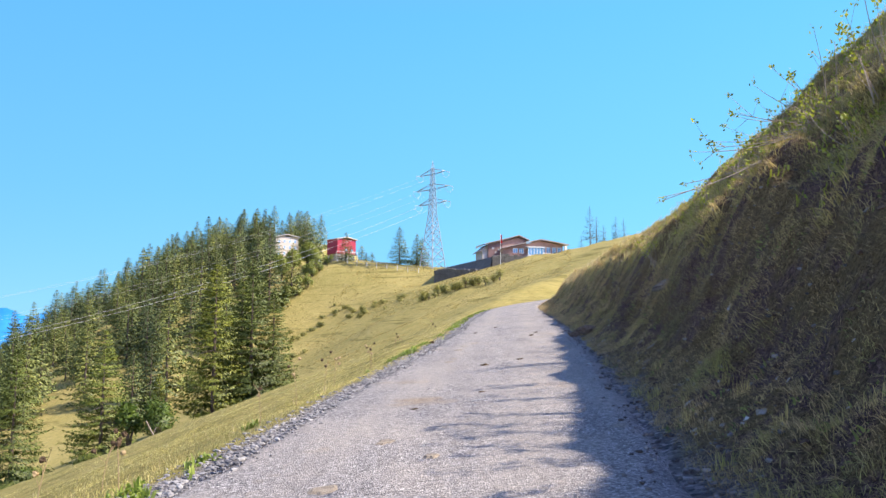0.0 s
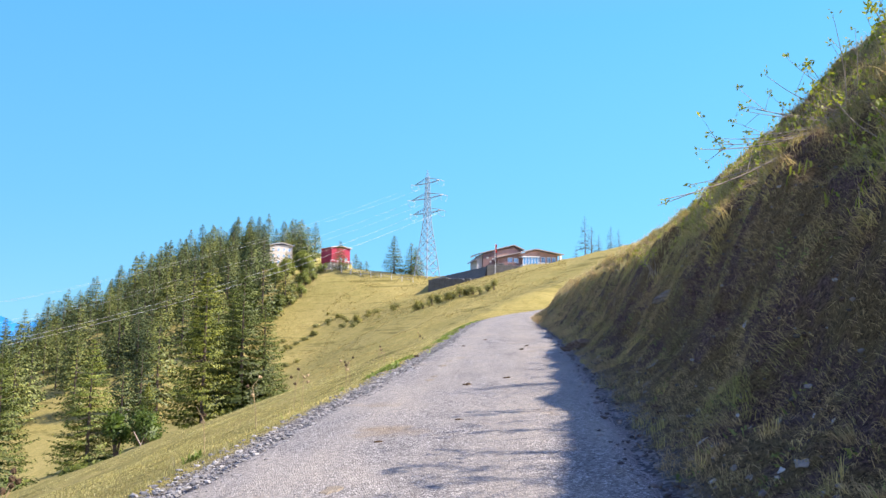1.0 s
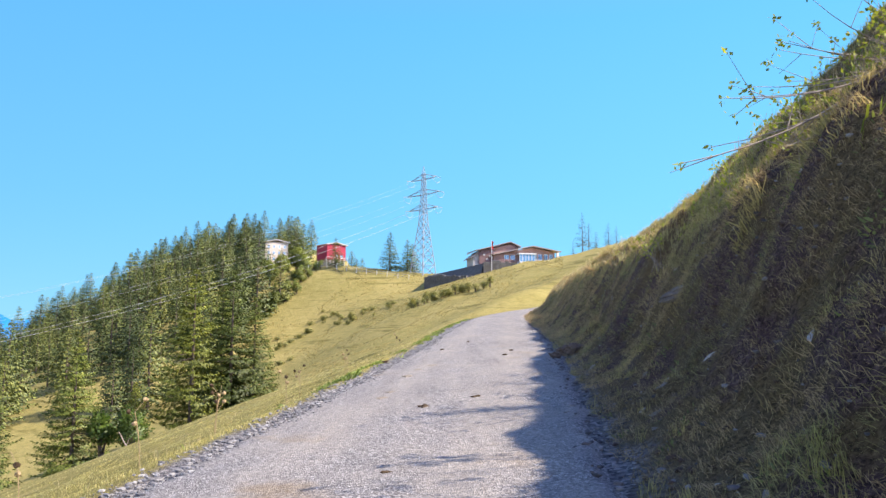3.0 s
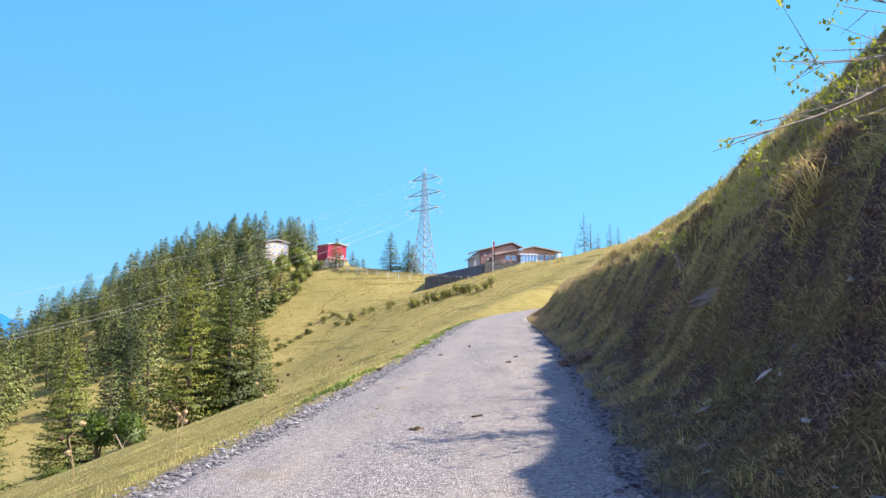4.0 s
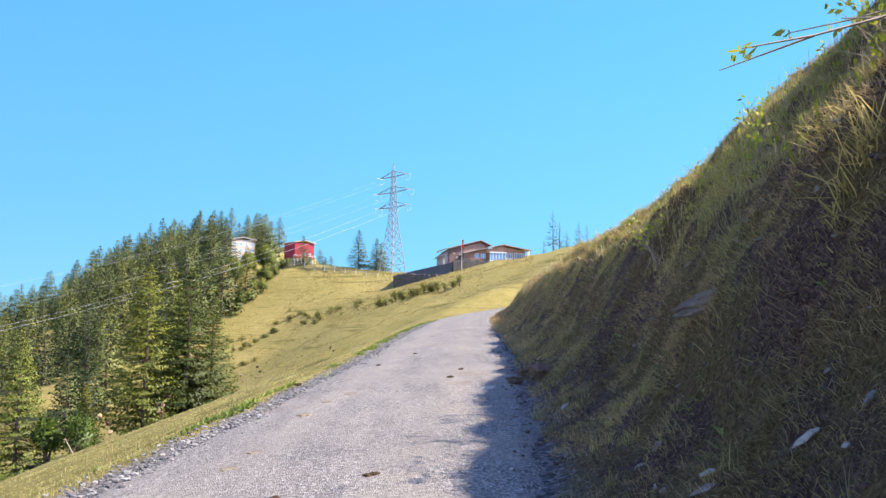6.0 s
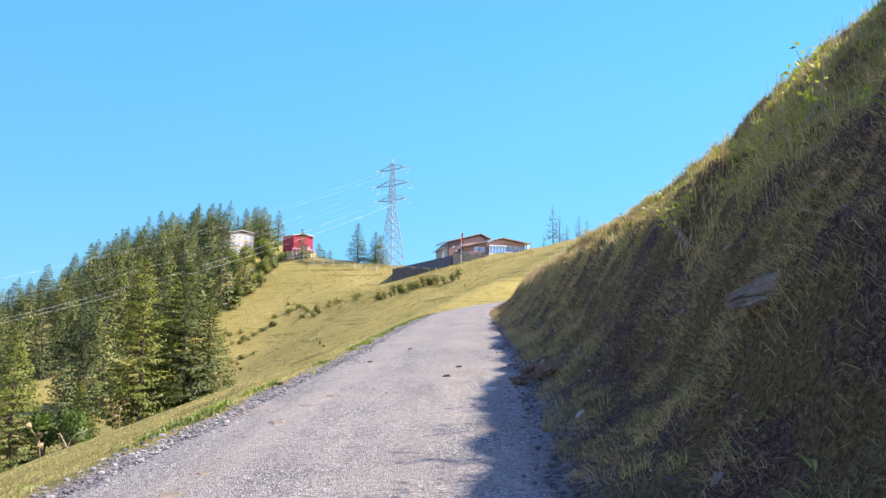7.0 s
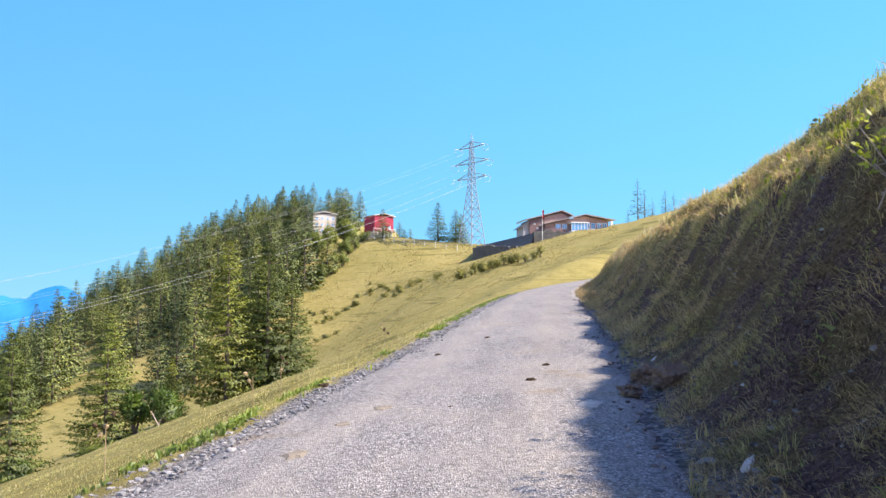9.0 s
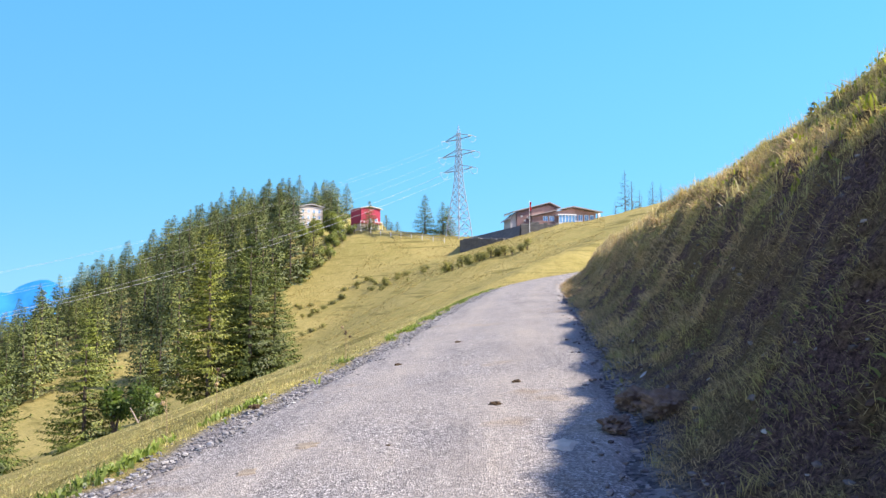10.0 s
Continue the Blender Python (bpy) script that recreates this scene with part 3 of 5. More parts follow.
# the wood on the slope below the houses
g = np.random.default_rng(21)
WOOD = "tall spruce in the mixed dark wood on the slope"
placed = []
tries = 0
while len(placed) < 265 and tries < 9000:
    tries += 1
    y = g.uniform(170, 520)
    x = -g.uniform(48, 300)
    ratio = x / y
    edge = -0.175 - 0.09 * smooth01(330, 230, y)
    if ratio > edge + 0.02 * g.normal() or ratio < -0.72 or x > -58 or y < 168 + 0.33 * (-x - 60):
        continue
    if (-0.30 > ratio > -0.36 and y < 255) or (-0.47 > ratio > -0.53 and y < 215):           # the grassy gap
        continue
    if (x + 85) ** 2 + (y - 398) ** 2 < 500 or (-0.23 < ratio < -0.175 and 330 < y < 400):
        continue
    if any((x - a) ** 2 + (y - b) ** 2 < 30 for a, b in placed):
        continue
    placed.append((x, y))
for i, (x, y) in enumerate(placed):
    tree("spruce", far_kinds[i % 5], WOOD, x, y, float(g.random() * 360), (lambda w: (w * 1.05, w * 1.05, w))(float(g.uniform(0.72, 1.14))), "spruces of the wood")

# single trees by the houses
for x, y, s, k, lab in ((-38, 352, 0.72, 0, "spruce beside the red house"), (-33.5, 356, 0.74, 2, "spruce beside the red house"), (-35.5, 350, 0.55, 1, "small spruce beside the red house"),
                        (-18.3, 318, 0.68, 1, "single dark spruce on the hilltop"), (-10.8, 314, 0.56, 0, "small dark spruce near the pylon"), (-8.9, 316, 0.5, 3, "small dark spruce near the pylon"),
                        (-41.5, 322, 0.52, 4, "light green young spruce before the red house"), (-93, 388, 1.05, 0, "tall spruce before the white house"), (-98, 392, 1.1, 2, "tall spruce before the white house"),
                        (-88.5, 385, 0.95, 4, "tall spruce before the white house"), (-72, 398, 0.8, 1, "spruce beside the white house"), (-78, 425, 1.0, 3, "spruce behind the white house")):
    tree("spruce", hill_kinds[k], lab, x, y, 50 * k + x, (s * 1.3, s * 1.3, s * 0.98), "trees by the houses")
for x, y, s, k in ((50.5, 258, (0.8, 0.8, 0.98), 0), (53.5, 262, (0.9, 0.9, 0.72), 1), (61, 265, 0.66, 0), (64.5, 268, 0.6, 1), (47, 256, 0.35, 1), (56, 262, 0.5, 0)):
    tree("larch", thin_kinds[k], "thin grey-green larch on the skyline", x, y, x * 40, s, "larches on the skyline")
for x, y, h, r, k in ((-62, 345, 11, 5.2, 8), (-68, 318, 11, 4.6, 9), (-74, 305, 12, 4.4, 10), (-57.5, 340, 9, 4.2, 11), (-66, 334, 9, 4.4, 12), (-62, 300, 5, 3.4, 14)):
    leaf_tree("leafy_tree", "light green broadleaf tree at the wood's edge", x, y, h, r, k, M_lush, 0.5, "leafy trees by the wood", 90)

# bushes on the slope
for i, (x, y) in enumerate(((-70, 300.3), (-66.5, 303.3), (-63.5, 308.8), (-61.4, 313.8), (-58.9, 317.8), (-55.6, 321.8), (-51.4, 320.3), (-63.2, 298.3), (-58, 303.3), (-60.4, 299.8), (-55.3, 311.3), (-53, 316), (-66, 296), (-49, 325))):
    for _ in range(3):
        leaf_tree("bush", "light green scrub at the wood's edge", x + g.normal(0, 2.2), y + g.normal(0, 2.2), float(g.uniform(1.2, 4.2)), float(g.uniform(1.3, 2.6)), 140 + i, M_lush, 0.36, "scrub at the wood's edge", 70)
SCRUB = ((-25, 259), (-31, 263), (-46, 266), (-15, 250), (-48.6, 255), (-44, 225), (-41, 280), (-54, 253), (-37, 276), (-58, 270))
for i in range(18):
    q = i / 17
    x, y = -5.5 + 19 * q ** 1.3 + g.normal(0, 0.9), 212 - 22 * q ** 0.7 + g.normal(0, 1.5)
    leaf_tree("bush", "light olive shrub on the slope below the wall", x, y, float(g.uniform(1.2, 3.2)), float(g.uniform(1.1, 2.3)), 60 + i, M_scrub, 0.24, "shrubs on the slope", 130)
for i in range(44):
    x, y = SCRUB[i % 10]
    x, y = x + g.normal(0, 2.6), y + g.normal(0, 2.2)
    leaf_tree("bush", "low olive shrub on the dry slope", x, y, float(g.uniform(0.5, 1.3)), float(g.uniform(0.9, 2.2)), 90 + i, M_scrub, 0.26, "shrubs on the slope", 90)


# ---- houses ----
M_wood = plain("brown_boarding", (0.37, 0.235, 0.20), 0.75, 0, 0.25, 2)
M_dkwood = plain("dark_boarding", (0.20, 0.125, 0.12), 0.8, 0, 0.3, 2)
M_roof = plain("roof_sheet", (0.34, 0.285, 0.26), 0.6, 0, 0.2, 1)
M_red = plain("red_panels", (0.36, 0.035, 0.065), 0.6, 0, 0.12, 1)
M_white = plain("cream_render", (0.58, 0.50, 0.43), 0.9, 0, 0.08, 1)
M_wall = plain("grey_masonry", (0.12, 0.115, 0.11), 0.95, 0, 0.35, 2, 0.05)
M_frame = plain("white_paint", (0.78, 0.78, 0.76), 0.5, 0, 0.05, 4)
M_steel = plain("galvanised_steel", (0.30, 0.32, 0.36), 0.5, 0.3, 0.15, 3)
M_flag = plain("red_cloth", (0.65, 0.03, 0.03), 0.8, 0, 0.1, 3)
M_cable = plain("aluminium_cable", (0.58, 0.58, 0.60), 0.5, 0.3, 0.1, 3)
M_insul = plain("glass_insulator", (0.62, 0.66, 0.64), 0.2, 0, 0.1, 3)
M_glass, _n1, _l1, _b1 = material("window_glass", 0.05, 0.0, 0.9)
_b1.inputs["Base Color"].default_value = (0.12, 0.30, 0.55, 1)
_b1.inputs["Coat Weight"].default_value = 0.6


def window(parent, x, y, z, w, h, sill=True):
    """A window in a wall that faces -y, its pane set behind the frame."""
    bm = bmesh.new()
    t = 0.12
    for a in ((x - w / 2, x + w / 2, z, z + t), (x - w / 2, x + w / 2, z + h - t, z + h), (x - w / 2, x - w / 2 + t, z + t, z + h - t), (x + w / 2 - t, x + w / 2, z + t, z + h - t), (x - 0.05, x + 0.05, z + t, z + h - t)):
        add_box(bm, a[0], a[1], y - 0.09, y + 0.03, a[2], a[3])
    fr = part("window", bm, M_frame, parent, "white framed window")
    part("pane", boxed(x - w / 2 + t, x + w / 2 - t, y - 0.04, y + 0.01, z + t, z + h - t), M_glass, fr, "dark glass pane")
    if sill:
        part("sill", boxed(x - w / 2 - 0.1, x + w / 2 + 0.1, y - 0.2, y - 0.091, z - 0.08, z), M_frame, fr)
    return fr


def roof_slab(parent, pts, thick, mat, name="roof"):
    """A roof plane from four corners, with its own thickness."""
    bm = bmesh.new()
    top = [bm.verts.new(p) for p in pts]
    low = [bm.verts.new((p[0], p[1], p[2] - thick)) for p in pts]
    bm.faces.new(top), bm.faces.new(low[::-1])
    for i in range(4):
        j = (i + 1) % 4
        bm.faces.new((top[j], top[i], low[i], low[j]))
    bmesh.ops.recalc_face_normals(bm, faces=bm.faces)
    return part(name, bm, mat, parent)


def prism(pts, y0, y1):
    """A wall block whose outline in x and z is pts."""
    bm = bmesh.new()
    a, b = [bm.verts.new((x, y0, z)) for x, z in pts], [bm.verts.new((x, y1, z)) for x, z in pts]
    bm.faces.new(a), bm.faces.new(b[::-1])
    for i in range(len(pts)):
        j = (i + 1) % len(pts)
        bm.faces.new((a[j], a[i], b[i], b[j]))
    bmesh.ops.recalc_face_normals(bm, faces=bm.faces)
    return bm


def mountain_inn(x, y, z, turn):
    t = thing("mountain_inn", "brown wooden mountain inn with a glazed bay on a hilltop", "house", (x, y, z), turn)
    part("wall", prism([(0, -3), (14.6, -3), (14.6, 6.6), (11.6, 8.0), (0, 4.9)], 0, 11), M_dkwood, t, "dark brown wooden walls")
    roof_slab(t, ((-1.5, -1.3, 5.0), (11.6, -1.3, 8.5), (11.6, 12, 8.9), (-1.5, 12, 5.4)), 0.3, M_roof)
    roof_slab(t, ((11.6, -1.3, 8.5), (15.6, -1.3, 6.8), (15.6, 12, 7.2), (11.6, 12, 8.9)), 0.3, M_roof)
    part("fascia", boxed(-1.5, -1.32, -1.3, 12, 4.62, 4.98), M_frame, t, "pale eaves board")
    part("lean_to", prism([(-2.0, -3), (-0.004, -3), (-0.004, 4.3), (-2.0, 2.9)], 0.6, 10), M_pale, t, "pale boarded lean-to")
    roof_slab(t, ((-3.0, -0.4, 2.4), (-0.004, -0.4, 4.6), (-0.004, 11, 4.6), (-3.0, 11, 2.4)), 0.25, M_roof)
    part("wall", prism([(5.2, -3), (28.2, -3), (28.2, 4.9), (19.5, 6.5), (5.2, 3.2)], -1.5, 11), M_wood, t, "brown boarded wing")
    roof_slab(t, ((4.4, -3.3, 3.5), (19.5, -3.3, 7.0), (19.5, 12, 7.9), (4.4, 12, 4.4)), 0.32, M_roof)
    roof_slab(t, ((19.5, -3.3, 7.0), (30.2, -3.3, 5.2), (30.2, 12, 6.1), (19.5, 12, 7.9)), 0.32, M_roof)
    part("front_boarding", prism([(0.1, -3), (5.1, -3), (5.1, 5.9), (0.1, 4.7)], -0.12, -0.004), M_dkwood, t, "dark purple-brown boarding")
    part("gable_boarding", prism([(5.3, 3.9), (13.4, 5.6), (13.4, 6.6), (11.5, 7.5), (5.3, 5.9)], -0.12, -0.004), M_wood, t, "pale brown gable boarding")
    for k in range(2):
        window(t, 9.9 + 2.3 * k, -1.5, 1.7, 1.8, 1.8)
    for k in range(2):
        window(t, 20.6 + 2.0 * k, -1.5, 2.0, 1.6, 2.1)
    for k in range(2):
        window(t, 24.8 + 2.0 * k, -1.5, 2.0, 1.5, 2.1)
    # glazed bay
    BX = -1.4
    bay = part("glazed_bay", boxed(15.2 + BX, 21.2 + BX, -4.4, -1.55, -1.0, 1.0), M_frame, t, "white bay with blue glass")
    part("roof", boxed(14.9 + BX, 21.5 + BX, -4.7, -1.52, 3.6, 3.95), M_frame, bay)
    for k in range(6):
        part("post", boxed(BX + 15.2 + 1.15 * k, BX + 15.35 + 1.15 * k, -4.4, -4.25, 1.0, 3.6), M_frame, bay)
    for k in range(5):
        part("pane", boxed(BX + 15.37 + 1.15 * k, BX + 16.33 + 1.15 * k, -4.35, -4.3, 1.0, 3.6), M_glass, bay, "blue glass pane")
    # balcony and its rail
    bal = part("balcony", boxed(6.5, 11.5, -3.2, -1.52, 0.4, 0.7), M_wood, t)
    part("rail", boxed(6.5, 11.5, -3.2, -3.08, 1.55, 1.68), M_wood, bal)
    for k in range(10):
        part("baluster", boxed(6.55 + 0.49 * k, 6.72 + 0.49 * k, -3.18, -3.1, 0.7, 1.55), M_wood, bal)
    b2 = part("balcony", boxed(18.4, 30, -3.4, -1.52, 0.5, 0.75), M_wood, t)
    part("rail", boxed(18.4, 30, -3.4, -3.28, 1.55, 1.7), M_frame, b2)
    for k in range(16):
        part("baluster", boxed(18.5 + 0.73 * k, 18.7 + 0.73 * k, -3.38, -3.3, 0.75, 1.55), M_frame, b2)
    # pale ornaments on the dark wall
    for a, b in ((1.4, 3.4), (2.5, 1.9), (3.6, 3.0)):
        part("ornament", boxed(a, a + 0.8, -0.2, -0.124, b - 0.3, b + 0.4, 0.03), M_pale, t, "pale painted ornament")
    part("chimney", boxed(31.2, 32.1, 4, 4.8, -1.0, 6.2, 0.05), M_frame, t, "white chimney")
    return t


INN = (16.4, 274.5, 29.6)
mountain_inn(*INN, 12)


def masonry(name, a, b, z0, z1, thick, label):
    """A rough stone wall from a to b, its courses standing proud."""
    a, b = Vector((*a, 0)), Vector((*b, 0))
    ln = (b - a).length
    t = thing(name, label, "wall", (a.x, a.y, z0), math.degrees(math.atan2(b.y - a.y, b.x - a.x)), kind="structure")
    part("core", boxed(0, ln, 0.1, thick, -2, z1 - z0 - 0.7), M_wall, t)
    bm = bmesh.new()
    g2 = np.random.default_rng(int(ln * 10))
    zz = -1.5
    while zz < z1 - z0 + 0.2:
        ch = g2.uniform(0.5, 0.85)
        xx = 0.0
        while xx < ln - 0.3:
            w = min(g2.uniform(0.6, 1.5), ln - xx)
            top = z1 - z0 + 0.5 * math.sin(xx * 0.23 + 0.4) + g2.uniform(-0.5, 0.15)
            if zz + 0.2 < top:
                add_box(bm, xx + 0.03, xx + w - 0.03, -g2.uniform(0.0, 0.16), thick - 0.1, zz + 0.03, min(zz + ch - 0.03, top), 0.05)
            xx += w
        zz += ch
    o = part("stones", bm, M_wall, t)
    o["kind"] = "stuff"
    return t


masonry("retaining_wall", (-3.2, 271), (16.5, 262.5), 20.5, 24.9, 1.2, "dark stone retaining wall below the inn")
masonry("terrace_wall", (17.5, 268.5), (48, 276), 25.5, 29.9, 1.0, "rough stone wall carrying the inn's terrace")
tagged(new("terrace", mesh_of("terrace", [(-3.2, 272.2, 24.3), (16.5, 263.7, 24.3), (17.5, 269.7, 29.4), (48, 276.5, 29.7), (50, 300, 29.7), (0, 300, 28)],
       [(0, 1, 2, 3, 4, 5)], M_wall)), "grey levelled yard around the inn", "yard", kind="structure")


def red_house(x, y, z, turn):
    t = thing("red_house", "red panelled hut with a pale roof on the hilltop", "house", (x, y, z), turn)
    part("base", boxed(0.3, 9.7, 0.3, 8.7, -3, 2.2), M_white, t, "pale ground floor")
    part("wall", boxed(0, 10, 0, 9, 2.2, 9.2), M_red, t, "red upper walls")
    roof_slab(t, ((-0.8, -0.8, 9.3), (5, -0.8, 10.3), (5, 9.8, 10.3), (-0.8, 9.8, 9.3)), 0.3, M_white)
    roof_slab(t, ((5, -0.8, 10.3), (10.8, -0.8, 9.3), (10.8, 9.8, 9.3), (5, 9.8, 10.3)), 0.3, M_white)
    for k in range(2):
        window(t, 4.8 + 3.0 * k, 0, 3.2 + 2.4 * 0, 1.3, 1.5)
    for k in range(2):
        window(t, 4.8 + 3.0 * k, 0.3, -0.4, 1.3, 1.5, False)
    part("balcony", boxed(-1.6, 10, -1.8, -0.02, 1.9, 2.15), M_dkwood, t)
    for k in range(7):
        part("post", boxed(-1.5 + 1.9 * k, -1.35 + 1.9 * k, -1.8, -1.65, -3, 3.2), M_frame, t)
    part("rail", boxed(-1.6, 10.05, -1.85, -1.81, 3.05, 3.2), M_frame, t)
    return t


red_house(-48.5, 346, 36.6, 40)


def white_hotel(x, y, z, turn):
    t = thing("white_hotel", "cream rendered hotel half hidden by spruces", "house", (x, y, z), turn)
    part("wall", boxed(0, 12, 0, 26, -4, 10.5), M_white, t)
    roof_slab(t, ((-1, -1, 10.5), (6, -1, 11.8), (6, 27, 11.8), (-1, 27, 10.5)), 0.4, M_pale)
    roof_slab(t, ((6, -1, 11.8), (13, -1, 10.5), (13, 27, 10.5), (6, 27, 11.8)), 0.4, M_pale)
    for k in range(4):
        for s in range(3):
            window(t, 1.8 + 2.8 * k, 0, 0.8 + 3.2 * s, 1.2, 1.7)
    return t


white_hotel(-87, 392, 42.5, 28)


# ---- pylon and its lines ----
def pylon(x, y, z, h, turn):
    t = thing("pylon", "tall lattice steel pylon with three pairs of arms", "pylon", (x, y, z), turn)
    levels = [0, 0.10, 0.19, 0.27, 0.34, 0.40, 0.46, 0.52, 0.58, 0.63, 0.68, 0.73, 0.78, 0.83, 0.88, 0.93]

    def wide(q):
        return 3.9 * (1 - q / 0.5) + 1.25 * q / 0.5 if q < 0.5 else 1.25 - 0.75 * (q - 0.5) / 0.43

    def corner(q, k):
        return Vector(((-1, 1, 1, -1)[k] * wide(q), (-1, -1, 1, 1)[k] * wide(q), h * q))
    for k in range(4):
        bm = bmesh.new()
        for a, b in zip(levels, levels[1:]):
            add_bar(bm, corner(a, k) - (Vector((0, 0, 2)) if a == 0 else Vector()), corner(b, k), 0.17 - 0.08 * a, 0.17 - 0.08 * b, n=4)
        add_bar(bm, corner(0.93, k), (0, 0, h), 0.0956, 0.05, n=4)
        bmesh.ops.remove_doubles(bm, verts=bm.verts[:], dist=0.06)
        part("leg", bm, M_steel, t)
    for k in range(4):
        bm = bmesh.new()
        for a, b in zip(levels, levels[1:]):
            add_bar(bm, corner(a, k), corner(b, (k + 1) % 4), 0.085, n=4)
            add_bar(bm, corner(a, (k + 1) % 4), corner(b, k), 0.085, n=4)
            add_bar(bm, corner(b, k), corner(b, (k + 1) % 4), 0.07, n=4)
        part("bracing", bm, M_steel, t)
    for q, reach in ((0.875, 7.6), (0.735, 9.6), (0.60, 8.4)):
        for s in (-1, 1):
            bm = bmesh.new()
            tip = Vector((s * reach, 0, h * q + 0.4))
            for d in (-1, 1):
                add_bar(bm, (s * wide(q), d * wide(q), h * q), tip, 0.11, n=4)
                add_bar(bm, (s * wide(q + 0.05), d * wide(q + 0.05), h * (q + 0.05)), tip, 0.11, n=4)
            for f in (0.33, 0.66):
                p = Vector((s * wide(q), 0, h * q)).lerp(tip, f)
                add_bar(bm, p + Vector((0, -wide(q) * (1 - f), 0)), p + Vector((0, wide(q) * (1 - f), 1.3 * (1 - f))), 0.06, n=4)
            arm = part("arm", bm, M_steel, t)
            # jumper loop and insulator strings
            bm = bmesh.new()
            last = None
            for i in range(9):
                a = math.pi * i / 8
                p = Vector((tip.x, math.cos(a) * 2.2, tip.z - 0.3 - math.sin(a) * 2.4))
                if last:
                    add_bar(bm, last, p, 0.06, n=4)
                last = p
            part("jumper", bm, M_cable, arm, "slack loop of cable")
            for d in (-1, 1):
                bm = bmesh.new()
                for i in range(7):
                    add_bar(bm, (tip.x, d * (0.35 + 0.28 * i), tip.z - 0.1 - 0.03 * i), (tip.x, d * (0.5 + 0.28 * i), tip.z - 0.12 - 0.03 * i), 0.16, 0.1, n=6)
                part("insulator", bm, M_insul, arm, "pale insulator string")
    return t


PYL = (-4.3, 309.0, 28.0)
PYL_H = 45.5
pylon(*PYL, PYL_H, -45)


def line(a, b, sag, r, label):
    cu = bpy.data.curves.new("power_line", "CURVE")
    cu.dimensions, cu.bevel_depth, cu.bevel_resolution = "3D", r, 1
    sp = cu.splines.new("POLY")
    sp.points.add(40)
    for i in range(41):
        s = i / 40
        p = Vector(a).lerp(Vector(b), s)
        sp.points[i].co = (p.x, p.y, p.z - 4 * sag * s * (1 - s), 1)
    cu.materials.append(M_cable)
    return tagged(new("power_line", cu), label, "power line", "lines of the pylon")


ca, sa = math.cos(radians(-45)), math.sin(radians(-45))
for q, reach in ((0.875, 7.6), (0.735, 9.6), (0.60, 8.4)):
    for s in (-1, 1):
        a = (PYL[0] + s * reach * ca, PYL[1] + s * reach * sa, PYL[2] + PYL_H * q - 0.2)
        b = (a[0] - 201, a[1] - 133, a[2] - 72)
        line(a, b, 10.0, 0.036 if q < 0.7 else 0.018, "thin silvery power line sagging before the wood")


# ---- fence on the hill's edge, flag ----
def fence(points, label):
    t = thing("fence", label, "fence")
    last = None
    for x, y in points:
        z = ground_at(x, y)
        part("post", boxed(x - 0.09, x + 0.09, y - 0.09, y + 0.09, z - 0.4, z + 1.9), M_frame, t)
        if last:
            for hh in (0.8, 1.7):
                part("rail", add_bar(bmesh.new(), (last[0], last[1], last[2] + hh), (x, y, z + hh), 0.06, n=4), M_steel, t)
        last = (x, y, z)


fence([(-58 + 4.4 * k, 330 - 2.9 * k) for k in range(12)], "pale posts and rails along the hilltop's edge")
fl = thing("flagpole", "tall white pole with a limp red flag beside the inn", "flagpole", (20.3, 266, 27.5))
part("pole", add_bar(bmesh.new(), (0, 0, -2), (0, 0, 9.6), 0.09, 0.06, 8), M_frame, fl)
bm = bmesh.new()
for i in range(8):
    for sx in (0.08, 0.55 + 0.12 * math.sin(i * 1.3)):
        bm.verts.new((sx, 0.08 * math.sin(i * 0.9 + sx * 5), 9.3 - 0.42 * i))
bm.verts.ensure_lookup_table()
for i in range(7):
    bm.faces.new([bm.verts[k] for k in (2 * i, 2 * i + 1, 2 * i + 3, 2 * i + 2)])
bmesh.ops.solidify(bm, geom=bm.faces[:], thickness=0.02)
part("flag", bm, M_flag, fl, "limp red flag")


# ---- far mountains ----
def mountains():
    m, n, l, b = material("hazy_mountain", 1.0, 0, 0)
    co = n.new("ShaderNodeNewGeometry").outputs["Position"]
    nz = noise_node(n, l, 0.004, 6, 0.65, co)
    # blue haze of distance painted into the colour, with a faint glow
    col = ramp(n, l, nz.outputs[0], ((0.35, (0.015, 0.11, 0.27)), (0.65, (0.03, 0.17, 0.38))))
    l.new(col, b.inputs["Emission Color"])
    b.inputs["Emission Strength"].default_value = 0.5
    l.new(col, b.inputs["Base Color"])
    az = np.radians(np.linspace(-80, 30, 260))
    rows = np.linspace(0, 1, 14)
    Az, R = np.meshgrid(az, rows)
    d = np.degrees(Az)
    crest = 75 + 40 * np.sin(d * 0.16 + 0.5) + 90 * vnoise(d / 7, R * 0, 31) + 60 * vnoise(d / 1.6, R * 0, 32) + 25 * vnoise(d / 0.5, R * 0, 33)
    crest = crest * (0.25 + 0.75 * smooth01(-8, -24, d)) - 20
    dist = 3300 + 700 * R
    z = -420 + (crest + 420) * R ** 0.8 + 90 * vnoise(d / 1.2, R * 5, 34) * R * (1 - R) * 4
    idx = np.arange(Az.size).reshape(Az.shape)
    f = np.stack([idx[:-1, :-1], idx[:-1, 1:], idx[1:, 1:], idx[1:, :-1]], -1).reshape(-1, 4)
    me = mesh_np("mountains", np.stack([np.sin(Az) * dist, np.cos(Az) * dist, z], -1).reshape(-1, 3), f, m, True)
    tagged(new("backdrop", me), "distant blue hazy mountain ridge beyond the valley", "mountains", kind="structure")


mountains()


